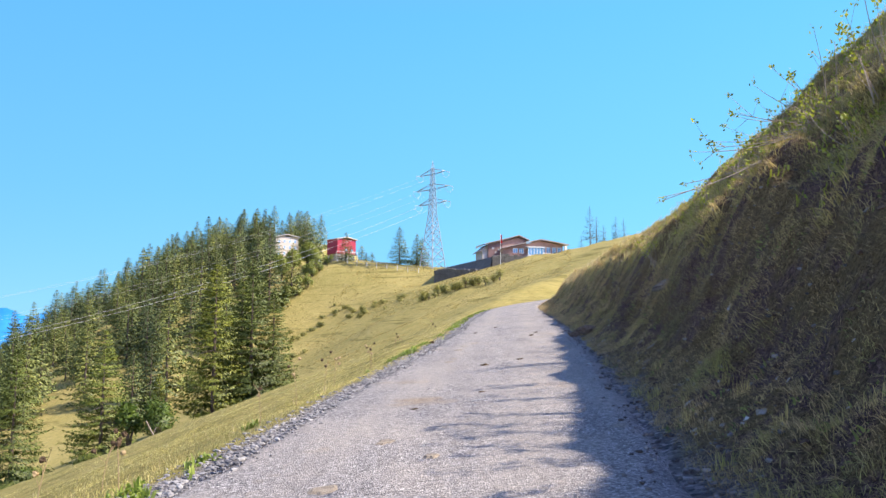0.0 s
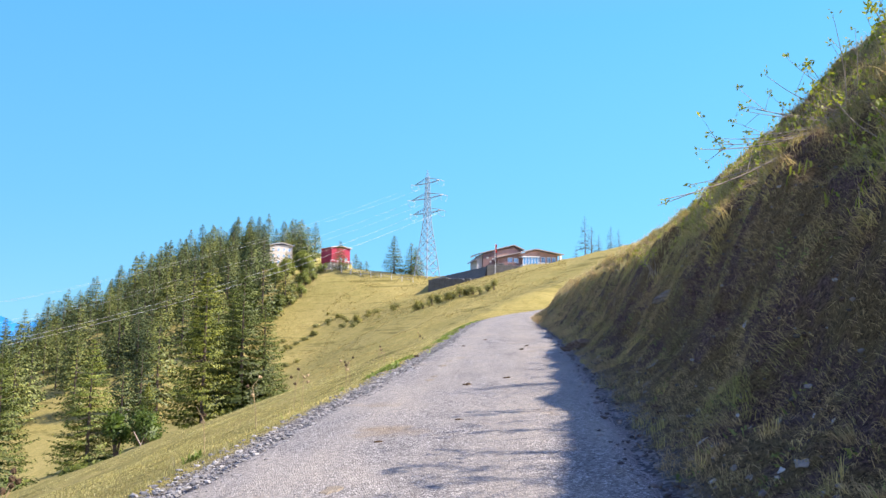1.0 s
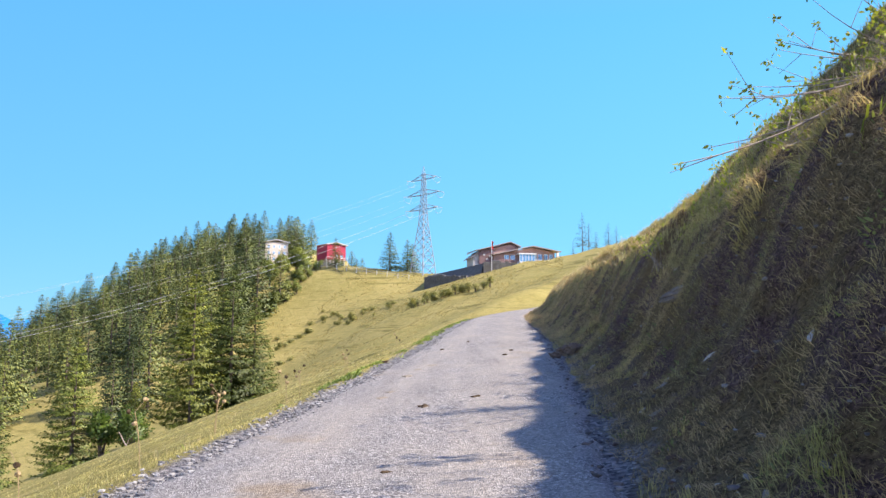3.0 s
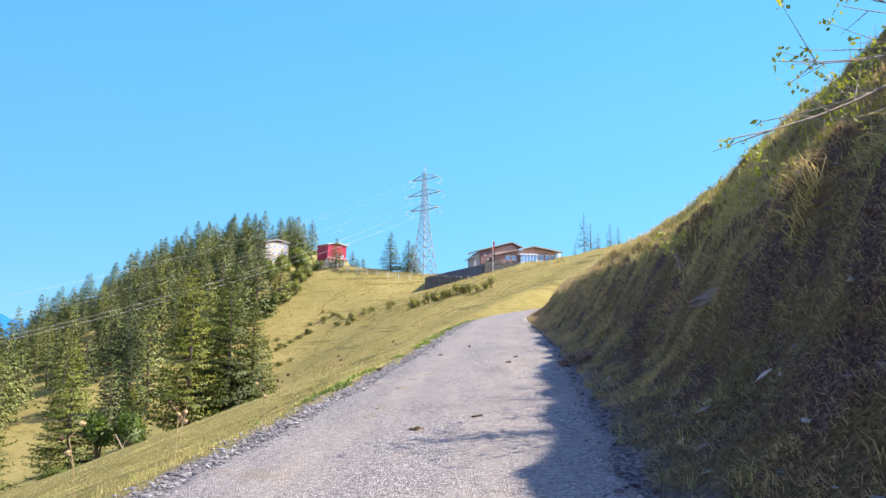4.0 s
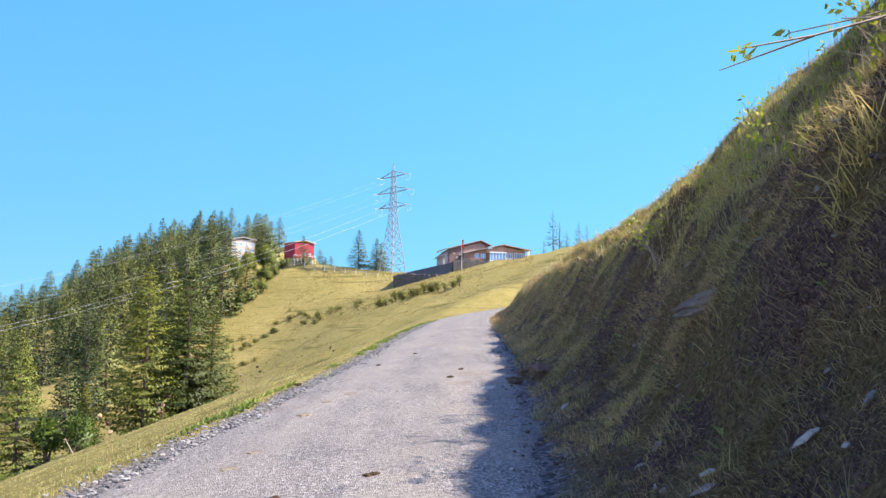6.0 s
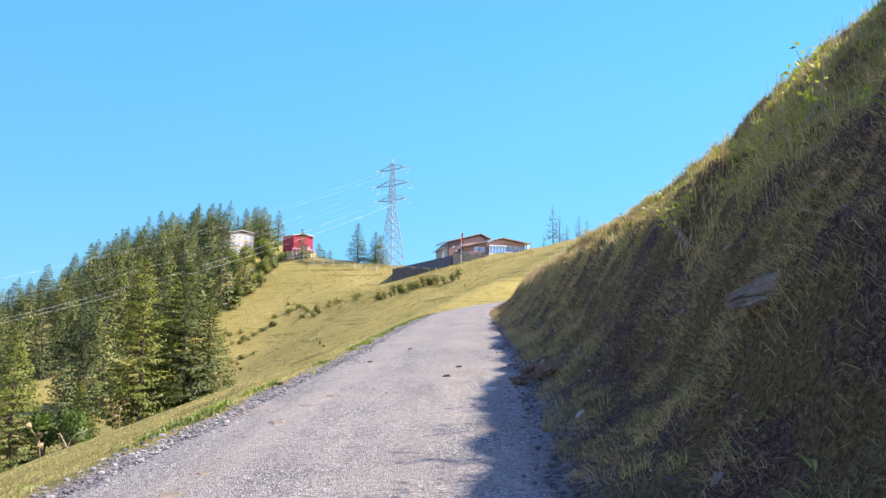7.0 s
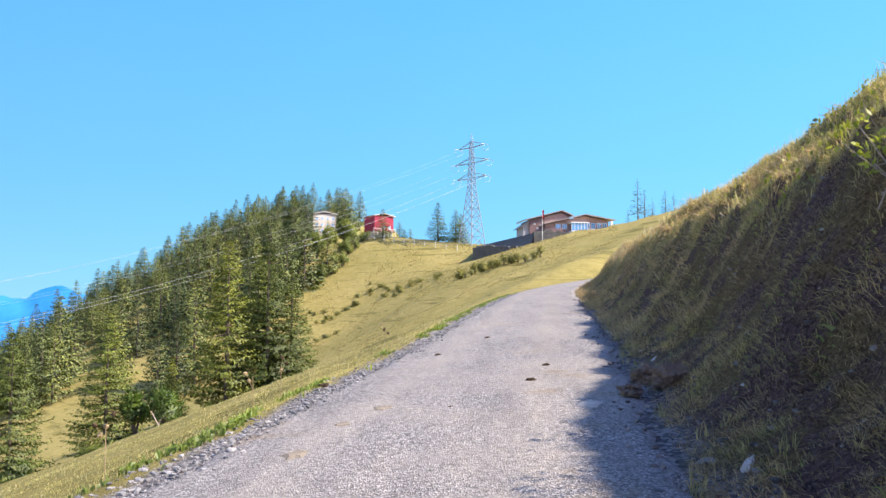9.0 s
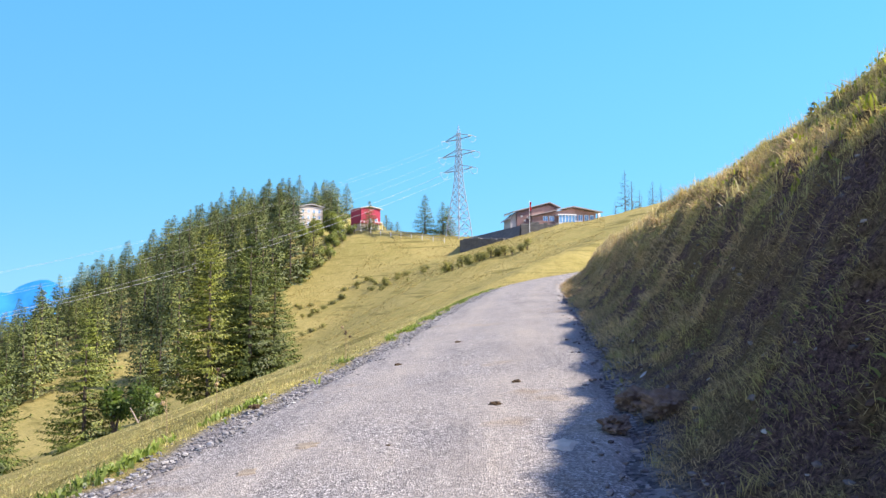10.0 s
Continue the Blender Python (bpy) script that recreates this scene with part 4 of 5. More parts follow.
# ---- grass, weeds and stones near the road ----
def blades(x, y, length, width, lean, mat, name, label, category="grass", lift=0.0, down=None):
    """Bent tapering blades of grass at x, y: one object."""
    n = len(x)
    z = land(x, y) + lift
    az = rng.random(n) * math.tau
    bend = rng.uniform(0.15, 1.0, n) * lean
    d = np.stack([np.cos(az), np.sin(az), np.zeros(n)], 1)
    if down is not None:
        d = unit(d + np.array(down) * rng.uniform(0, 1.6, n)[:, None])
    side = unit(np.stack([-d[:, 1], d[:, 0], np.zeros(n)], 1) + 1e-4) * (width * 0.5)[:, None]
    p0 = np.stack([x, y, z - 0.02], 1)
    up = np.array([0, 0, 1.0])
    p1 = p0 + up * (length * 0.55)[:, None] * np.sqrt(np.maximum(1 - (0.4 * bend) ** 2, 0.2))[:, None] + d * (length * 0.25 * bend)[:, None]
    p2 = p1 + up * (length * 0.45 * (1 - bend))[:, None] + d * (length * 0.45 * bend)[:, None]
    v = np.stack([p0 - side, p0 + side, p1 + side * 0.8, p1 - side * 0.8, p2], 1).reshape(-1, 3)
    i = np.arange(n)[:, None] * 5
    f = np.concatenate([i + [0, 1, 2], i + [0, 2, 3], i + [3, 2, 4]])
    return tagged(new(name, mesh_np(name, v, f, mat)), label, category, kind="stuff")


def tufts(n_tufts, per, place, spread):
    cx, cy = place(n_tufts)
    k = np.repeat(np.arange(len(cx)), per)
    r = spread * np.sqrt(rng.random(len(k)))
    a = rng.random(len(k)) * math.tau
    return cx[k] + r * np.cos(a), cy[k] + r * np.sin(a), k


def on_bank(y0, y1, o0, o1, clumpy=0.0, seed=40):
    def place(n):
        y = rng.uniform(y0, y1, n * 2)
        o = rng.uniform(o0, o1, n * 2)
        x = road_x(y) + HALF + o
        keep = 0.45 * vnoise(o * 1.8 / 0.9, y / 0.9, seed) + 0.7 * vnoise(o * 1.8 / 0.35, y / 0.35, seed + 1) > clumpy * (1 - smooth01(1.8, 4.0, o)) - 0.3 * smooth01(1.8, 4.0, o)
        return x[keep][:n], y[keep][:n]
    return place


def on_left(y0, y1, o0, o1, power=1.0):
    def place(n):
        y = rng.uniform(y0, y1, n)
        x = road_x(y) - HALF - (o0 + (o1 - o0) * rng.random(n) ** power)
        return x, y
    return place


def matted(x, y, k, length, width, mat, name, label, droop=0.8, category="grass"):
    """Soft tufts that stand off the slope and hang down it, each tuft combed one way: one object."""
    n = len(x)
    z = land(x, y)
    e = 0.15
    flat = land(x, y, False)
    gx, gy = (land(x + e, y, False) - flat) / e, (land(x, y + e, False) - flat) / e
    gx, gy = np.clip(gx, -1.6, 1.6), np.clip(gy, -0.8, 0.8)
    nrm = unit(np.stack([-gx, -gy, np.ones(n)], 1))
    fall = unit(np.stack([-gx, -gy, -(gx * gx + gy * gy)], 1) + 1e-5)
    m = int(k.max()) + 1
    comb = rng.normal(0, 0.45, (m, 3))[k]
    body = (0.55 + 0.9 * rng.random(m) ** 2)[k]
    length = length * body
    rise = unit(nrm * 0.75 + np.array([0, 0, 0.45]) + comb * 0.5 + rng.normal(0, 0.38, (n, 3)))
    hang = unit(fall * droop + nrm * 0.35 + comb * 0.6 + rng.normal(0, 0.4, (n, 3)))
    side = unit(np.cross(rise, rng.normal(0, 1, (n, 3)))) * (width * 0.5)[:, None]
    p0 = np.stack([x, y, z - 0.015], 1)
    p1 = p0 + rise * (length * 0.5)[:, None]
    p2 = p1 + hang * (length * 0.5)[:, None]
    v = np.stack([p0 - side, p0 + side, p1 + side * 0.85, p1 - side * 0.85, p2], 1).reshape(-1, 3)
    i = np.arange(n)[:, None] * 5
    f = np.concatenate([i + [0, 1, 2], i + [0, 2, 3], i + [3, 2, 4]])
    return tagged(new(name, mesh_np(name, v, f, mat)), label, category, kind="stuff")


# the shaded bank: a mat of short hanging tufts, broken by bare earth
x, y, k = tufts(10500, 15, on_bank(2.0, 22, 0.12, 6.0, -0.08), 0.08)
matted(x, y, k, rng.uniform(0.04, 0.15, len(x)), rng.uniform(0.0025, 0.005, len(x)), M_bankgrass, "bank_grass", "olive and brown grass matted on the shaded bank")
x, y, k = tufts(7000, 13, on_bank(2.0, 20, 0.15, 4.5, -1.0, 68), 0.11)
matted(x, y, k, rng.uniform(0.03, 0.11, len(x)), rng.uniform(0.003, 0.006, len(x)), M_mat, "bank_grass", "short brown dead grass covering the shaded bank", 0.6)
x, y, k = tufts(1500, 44, on_bank(2, 26, 0.25, 5.5, 0.08, 57), 0.12)
matted(x, y, k, rng.uniform(0.07, 0.2, len(x)), rng.uniform(0.0025, 0.005, len(x)), M_tuft, "bank_tussocks", "soft olive tussocks bulging from the shaded bank", 0.9)
x, y, k = tufts(4200, 9, on_bank(21, 60, 0.15, 3.0, 0.0, 44), 0.16)
matted(x, y, k, rng.uniform(0.1, 0.28, len(x)), rng.uniform(0.010, 0.02, len(x)), M_bankgrass, "bank_grass", "olive and brown grass tufts on the farther bank")
x, y, k = tufts(900, 10, on_bank(2, 30, 0.15, 4.6, 0.06, 55), 0.1)
matted(x, y, k, rng.uniform(0.03, 0.09, len(x)), rng.uniform(0.010, 0.022, len(x)), M_herb, "bank_herbs", "fresh green herbs between the bank's tufts", 0.2, "weeds")
# the upper slope, where the sun grazes: standing grass, herbs and straw
x, y, k = tufts(3600, 12, on_bank(3, 34, 2.2, 9, -0.05, 47), 0.12)
matted(x, y, k, rng.uniform(0.06, 0.2, len(x)), rng.uniform(0.005, 0.010, len(x)), M_slope, "bank_top_grass", "sunlit yellow-green grass along the bank's top", 0.5)
x, y, k = tufts(800, 6, on_bank(2, 60, 2.5, 12, -0.1, 49), 0.12)
blades(x, y, rng.uniform(0.12, 0.32, len(x)), rng.uniform(0.003, 0.006, len(x)), 0.9, M_straw, "straw_stalks", "pale dry straw stalks on the bank's top")
x, y, k = tufts(3200, 8, on_bank(30, 78, 1.7, 14, -0.3, 52), 0.25)
blades(x, y, rng.uniform(0.2, 0.52, len(x)), rng.uniform(0.012, 0.022, len(x)), 0.7, M_straw, "straw_stalks", "tall pale straw on the sunny shoulder of the hill")
x, y, k = tufts(2600, 8, on_bank(22, 66, 1.8, 12, -0.2, 62), 0.22)
blades(x, y, rng.uniform(0.1, 0.35, len(x)), rng.uniform(0.012, 0.022, len(x)), 1.1, M_grass, "shoulder_grass", "dry golden grass on the sunny shoulder of the hill")
x, y, k = tufts(420, 12, on_bank(5, 30, 1.8, 5.5, 0.0, 64), 0.15)
blades(x, y, rng.uniform(0.06, 0.22, len(x)), rng.uniform(0.012, 0.028, len(x)), 1.3, M_leaf, "bank_herbs", "broad yellow-green herbs on the upper bank", "weeds")
x, y, k = tufts(420, 2, on_bank(2.5, 34, 2.4, 8, -0.2, 58), 0.08)
blades(x, y, rng.uniform(0.25, 0.65, len(x)), rng.uniform(0.004, 0.008, len(x)), 0.5, M_straw, "tall_weeds", "sparse tall dry weeds standing on the bank's crest", "weeds")
x, y, k = tufts(2600, 10, on_bank(9, 36, 2.0, 6.5, 0.0, 67), 0.14)
blades(x, y, rng.uniform(0.06, 0.2, len(x)), rng.uniform(0.003, 0.007, len(x)), 1.3, M_slope, "bank_top_grass", "standing sunlit grass above the lip of the bank")
x, y, k = tufts(3600, 10, on_bank(14, 36, 1.6, 4.4, -0.1, 69), 0.13)
blades(x, y, rng.uniform(0.06, 0.22, len(x)), rng.uniform(0.004, 0.008, len(x)), 1.2, M_grass, "bank_top_grass", "bright sunlit grass standing along the lip of the bank")
x, y, k = tufts(2600, 8, on_bank(58, 118, 0.5, 22, -0.4, 70), 0.35)
blades(x, y, rng.uniform(0.15, 0.42, len(x)), rng.uniform(0.02, 0.036, len(x)), 0.8, M_straw, "straw_stalks", "pale straw on the hillside beyond the bend")
x, y, k = tufts(330, 5, on_bank(5, 26, 1.9, 6.0, 0.05, 72), 0.22)
blades(x, y, rng.uniform(0.15, 0.5, len(x)), rng.uniform(0.004, 0.007, len(x)), 0.45, M_twigs, "dry_twigs", "bare brownish twigs and dead stems on the upper bank", "twigs", down=(-0.3, 0, 0))
x, y, k = tufts(420, 5, on_bank(5, 26, 1.9, 6.0, 0.05, 72), 0.2)
blades(x, y, rng.uniform(0.04, 0.10, len(x)), rng.uniform(0.02, 0.04, len(x)), 1.5, M_leaf, "bank_leaves", "small yellow-green leaves among the twigs", "leaves", lift=0.14)
# shaggy clumps on the lip of the cut
x, y, k = tufts(170, 70, on_bank(1, 34, 1.7, 3.2, 0.1, 63), 0.17)
matted(x, y, k, rng.uniform(0.15, 0.36, len(x)), rng.uniform(0.005, 0.011, len(x)), M_slope, "crest_clumps", "shaggy olive grass clumps along the lip of the bank", 0.4)
# single green tufts at the bank's foot
x, y, k = tufts(70, 26, on_bank(2, 28, 0.05, 0.9, 0.0, 66), 0.06)
blades(x, y, rng.uniform(0.06, 0.24, len(x)), rng.uniform(0.003, 0.006, len(x)), 1.3, M_slope, "foot_tufts", "tall olive grass tufts at the foot of the bank")

x, y, k = tufts(8500, 9, on_left(3, 30, 0.42, 8, 1.2), 0.14)
blades(x, y, rng.uniform(0.025, 0.09, len(x)), rng.uniform(0.004, 0.009, len(x)), 1.0, M_grass, "meadow_grass", "short dry yellow-green meadow grass beside the road")
x, y, k = tufts(4500, 6, on_left(25, 90, 0.6, 24, 1.2), 0.25)
blades(x, y, rng.uniform(0.04, 0.13, len(x)), rng.uniform(0.012, 0.026, len(x)), 1.2, M_grass, "meadow_grass", "short dry yellow-green meadow grass farther along the road")
x, y, k = tufts(420, 5, on_left(5, 80, 0.35, 6, 1.4), 0.22)
blades(x, y, rng.uniform(0.06, 0.22, len(x)), rng.uniform(0.004, 0.008, len(x)), 0.6, M_straw, "straw_stalks", "pale dry stalks in the meadow")
x, y, k = tufts(2600, 9, lambda n: (lambda q, w: (road_x(q) - HALF - 0.30 - 0.55 * rng.random(n) - 0.25 * w, q))(*(lambda q: (q, vnoise(q / 1.5, q * 0, 60)))(rng.uniform(2, 60, n))), 0.1)
keep = vnoise(x / 0.8, y / 1.1, 61) + 0.6 * vnoise(x / 0.3, y / 0.35, 65) > 0.17
blades(x[keep], y[keep], rng.uniform(0.04, 0.17, keep.sum()), rng.uniform(0.016, 0.042, keep.sum()), 1.5, M_weed, "verge_weeds", "bright green broad-leaved weeds along the gravel edge", "weeds")


def pebble(seed, flat=0.6, rough=0.25):
    bm = bmesh.new()
    bmesh.ops.create_icosphere(bm, subdivisions=1, radius=1)
    g3 = random.Random(seed)
    for v in bm.verts:
        v.co *= 1 + g3.uniform(-rough, rough)
        v.co.z *= flat
    v = np.array([tuple(q.co) for q in bm.verts])
    f = np.array([[q.index for q in p.verts] for p in bm.faces])
    bm.free()
    return v, f


def gravel(n, place, size, name, label, mat, z_off=0.0):
    """Loose broken stones, too many to count: one object."""
    x, y = place(n)
    n = len(x)
    s = size(n)
    z = np.maximum(land(x, y, True), np.where(np.abs(x - road_x(y)) < HALF, road_z(x, y) + 0.012, -99)) + z_off
    kinds = [pebble(i, 0.65, 0.35) for i in range(8)]
    V, F, off = [], [], 0
    for i in range(n):
        v, f = kinds[i % 8]
        a = rng.random() * math.tau
        c, sn = math.cos(a), math.sin(a)
        w = v * s[i] * [1.25, 0.85, 1.0]
        V.append(np.stack([w[:, 0] * c - w[:, 1] * sn + x[i], w[:, 0] * sn + w[:, 1] * c + y[i], w[:, 2] + z[i] + s[i] * 0.2], 1))
        F.append(f + off)
        off += len(v)
    return tagged(new(name, mesh_np(name, np.concatenate(V), np.concatenate(F), mat)), label, "gravel", kind="stuff")


def rubble_material(name, low, middle, high):
    m, n, l, b = material(name, 0.85, 0, 0.3)
    geo = n.new("ShaderNodeNewGeometry")
    col = ramp(n, l, geo.outputs["Random Per Island"], ((0.0, low), (0.6, middle), (1.0, high)))
    nz = noise_node(n, l, 40, 4, 0.7, geo.outputs["Position"])
    l.new(mixed(n, l, 0.6, col, ramp(n, l, nz.outputs[0], ((0.3, (0.4, 0.4, 0.42)), (0.7, (1.2, 1.2, 1.18)))), "MULTIPLY"), b.inputs["Base Color"])
    return m


M_rubble = rubble_material("broken_rock", (0.14, 0.137, 0.142), (0.25, 0.245, 0.25), (0.42, 0.41, 0.405))
M_slate = rubble_material("slate_chips", (0.07, 0.06, 0.06), (0.17, 0.15, 0.145), (0.36, 0.34, 0.33))


def edge_left(n):
    y = 3 + 52 * rng.random(n) ** 1.5
    return road_x(y) - HALF + rng.normal(-0.12, 0.19, n), y


def edge_right(n):
    y = 2 + 38 * rng.random(n) ** 1.4
    return road_x(y) + HALF + rng.normal(0.12, 0.2, n), y


def loose(n):
    y = 3.5 + 30 * rng.random(n) ** 1.6
    return road_x(y) + rng.uniform(-1.7, 1.7, n), y


gravel(12000, edge_left, lambda n: 0.007 + 0.024 * rng.random(n) ** 4, "verge_rubble", "grey broken stones heaped along the road's edge", M_rubble)
gravel(1600, edge_right, lambda n: 0.008 + 0.022 * rng.random(n) ** 2, "verge_rubble", "small grey stones at the foot of the bank", M_slate)
gravel(1800, loose, lambda n: 0.003 + 0.006 * rng.random(n) ** 2, "loose_chips", "loose stone chips lying on the gravel road", M_rubble, -0.002)

# tussocks far over the slopes
def tussocks(n, name, label, mat, size, seed):
    g8 = np.random.default_rng(seed)
    y = g8.uniform(110, 335, n)
    x = y * g8.uniform(-0.24, 0.17, n)
    ok = (x - road_x(y) < -3) | (y > 115)
    ok &= vnoise(x / 9, y / 14, seed) + 0.5 * vnoise(x / 3, y / 3, seed + 1) > 0.02
    x, y = x[ok], y[ok]
    m = len(x)
    p = np.stack([x, y, land(x, y) - 0.05], 1)
    al = unit(np.stack([g8.normal(0, 0.6, m), g8.normal(0, 0.6, m), np.full(m, 0.8)], 1))
    v, f = kites(p, al, unit(np.cross(al, g8.normal(0, 1, (m, 3)))), size * y / 220 * g8.uniform(0.5, 1.5, m), size * y / 220 * g8.uniform(0.5, 1.2, m))
    return tagged(new(name, mesh_np(name, v, f, mat)), label, "grass", kind="stuff")


tussocks(60000, "tussock_grass", "pale dry tussocks over the far meadow", M_tussock, 0.24, 91)
tussocks(30000, "tussock_grass", "olive green tussocks over the far meadow", M_tussock, 0.30, 95)

# dead grass lying about and crumbs of earth on the bank
def litter(n, place, name, label, mat, size, width):
    x, y = place(n)
    n = len(x)
    z = land(x, y)
    e = 0.05
    nrm = unit(np.stack([-(land(x + e, y) - z) / e, -(land(x, y + e) - z) / e, np.ones(n)], 1))
    way = unit(np.cross(nrm, rng.normal(0, 1, (n, 3))) + nrm * rng.uniform(-0.05, 0.45, n)[:, None])
    side = unit(np.cross(way, nrm + rng.normal(0, 0.4, (n, 3))))
    v, f = kites(np.stack([x, y, z + 0.008], 1), way, side, size * rng.uniform(0.4, 1.6, n), width * rng.uniform(0.6, 1.4, n))
    return tagged(new(name, mesh_np(name, v, f, mat)), label, "dead grass", kind="stuff")


litter(30000, on_bank(1.5, 24, 0.1, 5.5, -0.05, 81), "dead_grass", "brown matted dead grass lying over the earthy bank", M_bankgrass, 0.06, 0.004)
litter(5000, on_bank(1.5, 24, 0.1, 5.0, -0.2, 83), "dead_grass", "pale bleached straws lying over the earthy bank", M_straw, 0.09, 0.003)
litter(12000, on_bank(24, 60, 0.1, 8, -0.2, 84), "dead_grass", "brown matted dead grass on the farther bank", M_bankgrass, 0.2, 0.022)
M_crumb = plain("earth_crumb", (0.10, 0.065, 0.048), 1.0, 0, 0.5, 8)
gravel(2400, on_bank(2, 24, 0.1, 3.2, -0.05, 85), lambda n: 0.006 + 0.028 * rng.random(n) ** 3, "earth_crumbs", "crumbs of dark earth loose on the bank", M_crumb)
gravel(1500, on_bank(2, 24, 0.05, 2.4, -0.05, 86), lambda n: 0.005 + 0.03 * rng.random(n) ** 4, "bank_chips", "grey slate chips scattered on the bank", M_slate)

# flat stones on the bank, each its own
slab_kinds = []
for i in range(6):
    v, f = pebble(100 + i, 0.32, 0.3)
    slab_kinds.append(mesh_of("stone", v * [1.7, 0.7, 0.9], [tuple(q) for q in f], M_pale if i % 2 else M_stone))
stones = [(3.15, 16.0, 0.06), (3.28, 15.66, 0.07), (3.07, 11.28, 0.05), (3.19, 11.51, 0.055), (3.22, 12.43, 0.04), (3.45, 10.95, 0.05), (3.47, 10.48, 0.04), (3.2, 8.44, 0.06), (2.55, 6.4, 0.04)]
g4 = np.random.default_rng(77)
while len(stones) < 130:
    yy = g4.uniform(4, 26)
    oo = 0.2 + 2.2 * g4.random() ** 2.2
    if vnoise(np.array([yy / 3.0]), np.array([oo]), 71)[0] > -0.12:
        stones.append((float(road_x(yy)) + HALF + oo, yy, float(0.012 + 0.035 * g4.random() ** 2.5)))
for i, (sx, sy, s) in enumerate(stones):
    ob = tagged(new("stone", slab_kinds[i % 6]), "pale flat stone lying on the earthy bank" if i % 2 else "grey flat slate stone lying on the earthy bank", "stone", "stones on the bank")
    ob.matrix_world = Matrix.Translation((sx, sy, ground_at(sx, sy) + s * 0.12)) @ pose(0, 0, 0, g4.uniform(-15, 15), -38, 0) @ pose(0, 0, 0, 0, 0, g4.uniform(0, 360)) @ Matrix.Diagonal((s, s, s, 1))
M_flake = plain("flaking_rock", (0.18, 0.15, 0.13), 0.9, 0, 0.5, 14, 0.02)
ROCK = (3.88, 13.14)
slab = thing("rock_slab", "long flaking grey-brown rock slab in the bank's turf", "rock", (ROCK[0], ROCK[1], ground_at(*ROCK) + 0.0))
for i, (size, at) in enumerate((((0.25, 0.10, 0.065), (0, 0, 0.0)), ((0.16, 0.08, 0.05), (0.13, 0.04, 0.03)), ((0.15, 0.06, 0.03), (-0.10, -0.08, -0.06)), ((0.10, 0.04, 0.02), (0.06, -0.10, -0.08)))):
    bm = bmesh.new()
    bmesh.ops.create_icosphere(bm, subdivisions=4, radius=1)
    for v in bm.verts:
        q = v.co * 1.7 + Vector((i * 4, 0, 0))
        v.co *= 1 + 0.35 * noise.noise(q) + 0.22 * noise.noise(q * 3)
        v.co = Vector((v.co.x * size[0], v.co.y * size[1], v.co.z * size[2]))
        bed = 0.016 + 0.006 * noise.noise(v.co * 6)
        v.co.z = round(v.co.z / bed) * bed * 0.8 + v.co.z * 0.2
        v.co += Vector(noise.noise_vector(v.co * 45)) * 0.006
    flake = part("flake", bm, M_flake, slab)
    flake.matrix_local = pose(0, 0, 0, 6, -14, -30) @ pose(*at, 0, 6 * i - 8, 7 * i - 9)


def lump(name, label, cat, x, y, z, size, mat, seed, flat=0.5):
    bm = bmesh.new()
    bmesh.ops.create_icosphere(bm, subdivisions=4, radius=1)
    for v in bm.verts:
        q = noise.noise(v.co * 1.6 + Vector((seed, 0, 0))) * 0.45 + noise.noise(v.co * 5 + Vector((0, seed, 0))) * 0.3 + noise.noise(v.co * 12) * 0.18
        v.co *= 1 + q
        v.co.z *= flat
    me = bpy.data.meshes.new(name)
    bm.to_mesh(me), bm.free()
    me.materials.append(mat)
    ob = tagged(new(name, me), label, cat)
    ob.matrix_world = pose(x, y, z, 0, 0, seed * 40) @ Matrix.Diagonal((*size, 1))
    return ob


lump("earth_clod", "dark clod of turf and earth fallen on the road's edge", "earth", 3.5, 19.35, ground_at(3.5, 19.35) + 0.06, (0.17, 0.15, 0.2), M_earth, 1)
lump("earth_clod", "crumbled brown earth at the road's edge", "earth", 3.15, 18.45, float(road_z(3.15, 18.45)) + 0.04, (0.18, 0.11, 0.13), M_earth, 2)
lump("earth_clod", "crumbled brown earth at the foot of the bank", "earth", 3.6, 18.75, ground_at(3.6, 18.75) + 0.05, (0.2, 0.18, 0.24), M_earth, 3)
for i, (px, py, s) in enumerate(((1.34, 13.22, 0.075), (0.69, 12.72, 0.085), (2.29, 19.76, 0.07), (1.45, 18.44, 0.03), (-0.3, 8.4, 0.05), (2.55, 21.0, 0.06), (1.0, 23.5, 0.06), (0.47, 9.35, 0.05), (-0.3, 20.9, 0.06), (1.8, 26, 0.06))):
    lump("dung_pat", "small dry brown dung lump on the gravel", "dung", px, py, float(road_z(px, py)) + 0.03, (s, s * 0.8, s * 0.55), M_dung, 10 + i, 0.7)


M_ochre = plain("trodden_dung", (0.25, 0.21, 0.16), 1.0, 0, 0.35, 25, 0.008)
M_sand = plain("pale_sand", (0.48, 0.43, 0.36), 1.0, 0, 0.2, 30, 0.006)


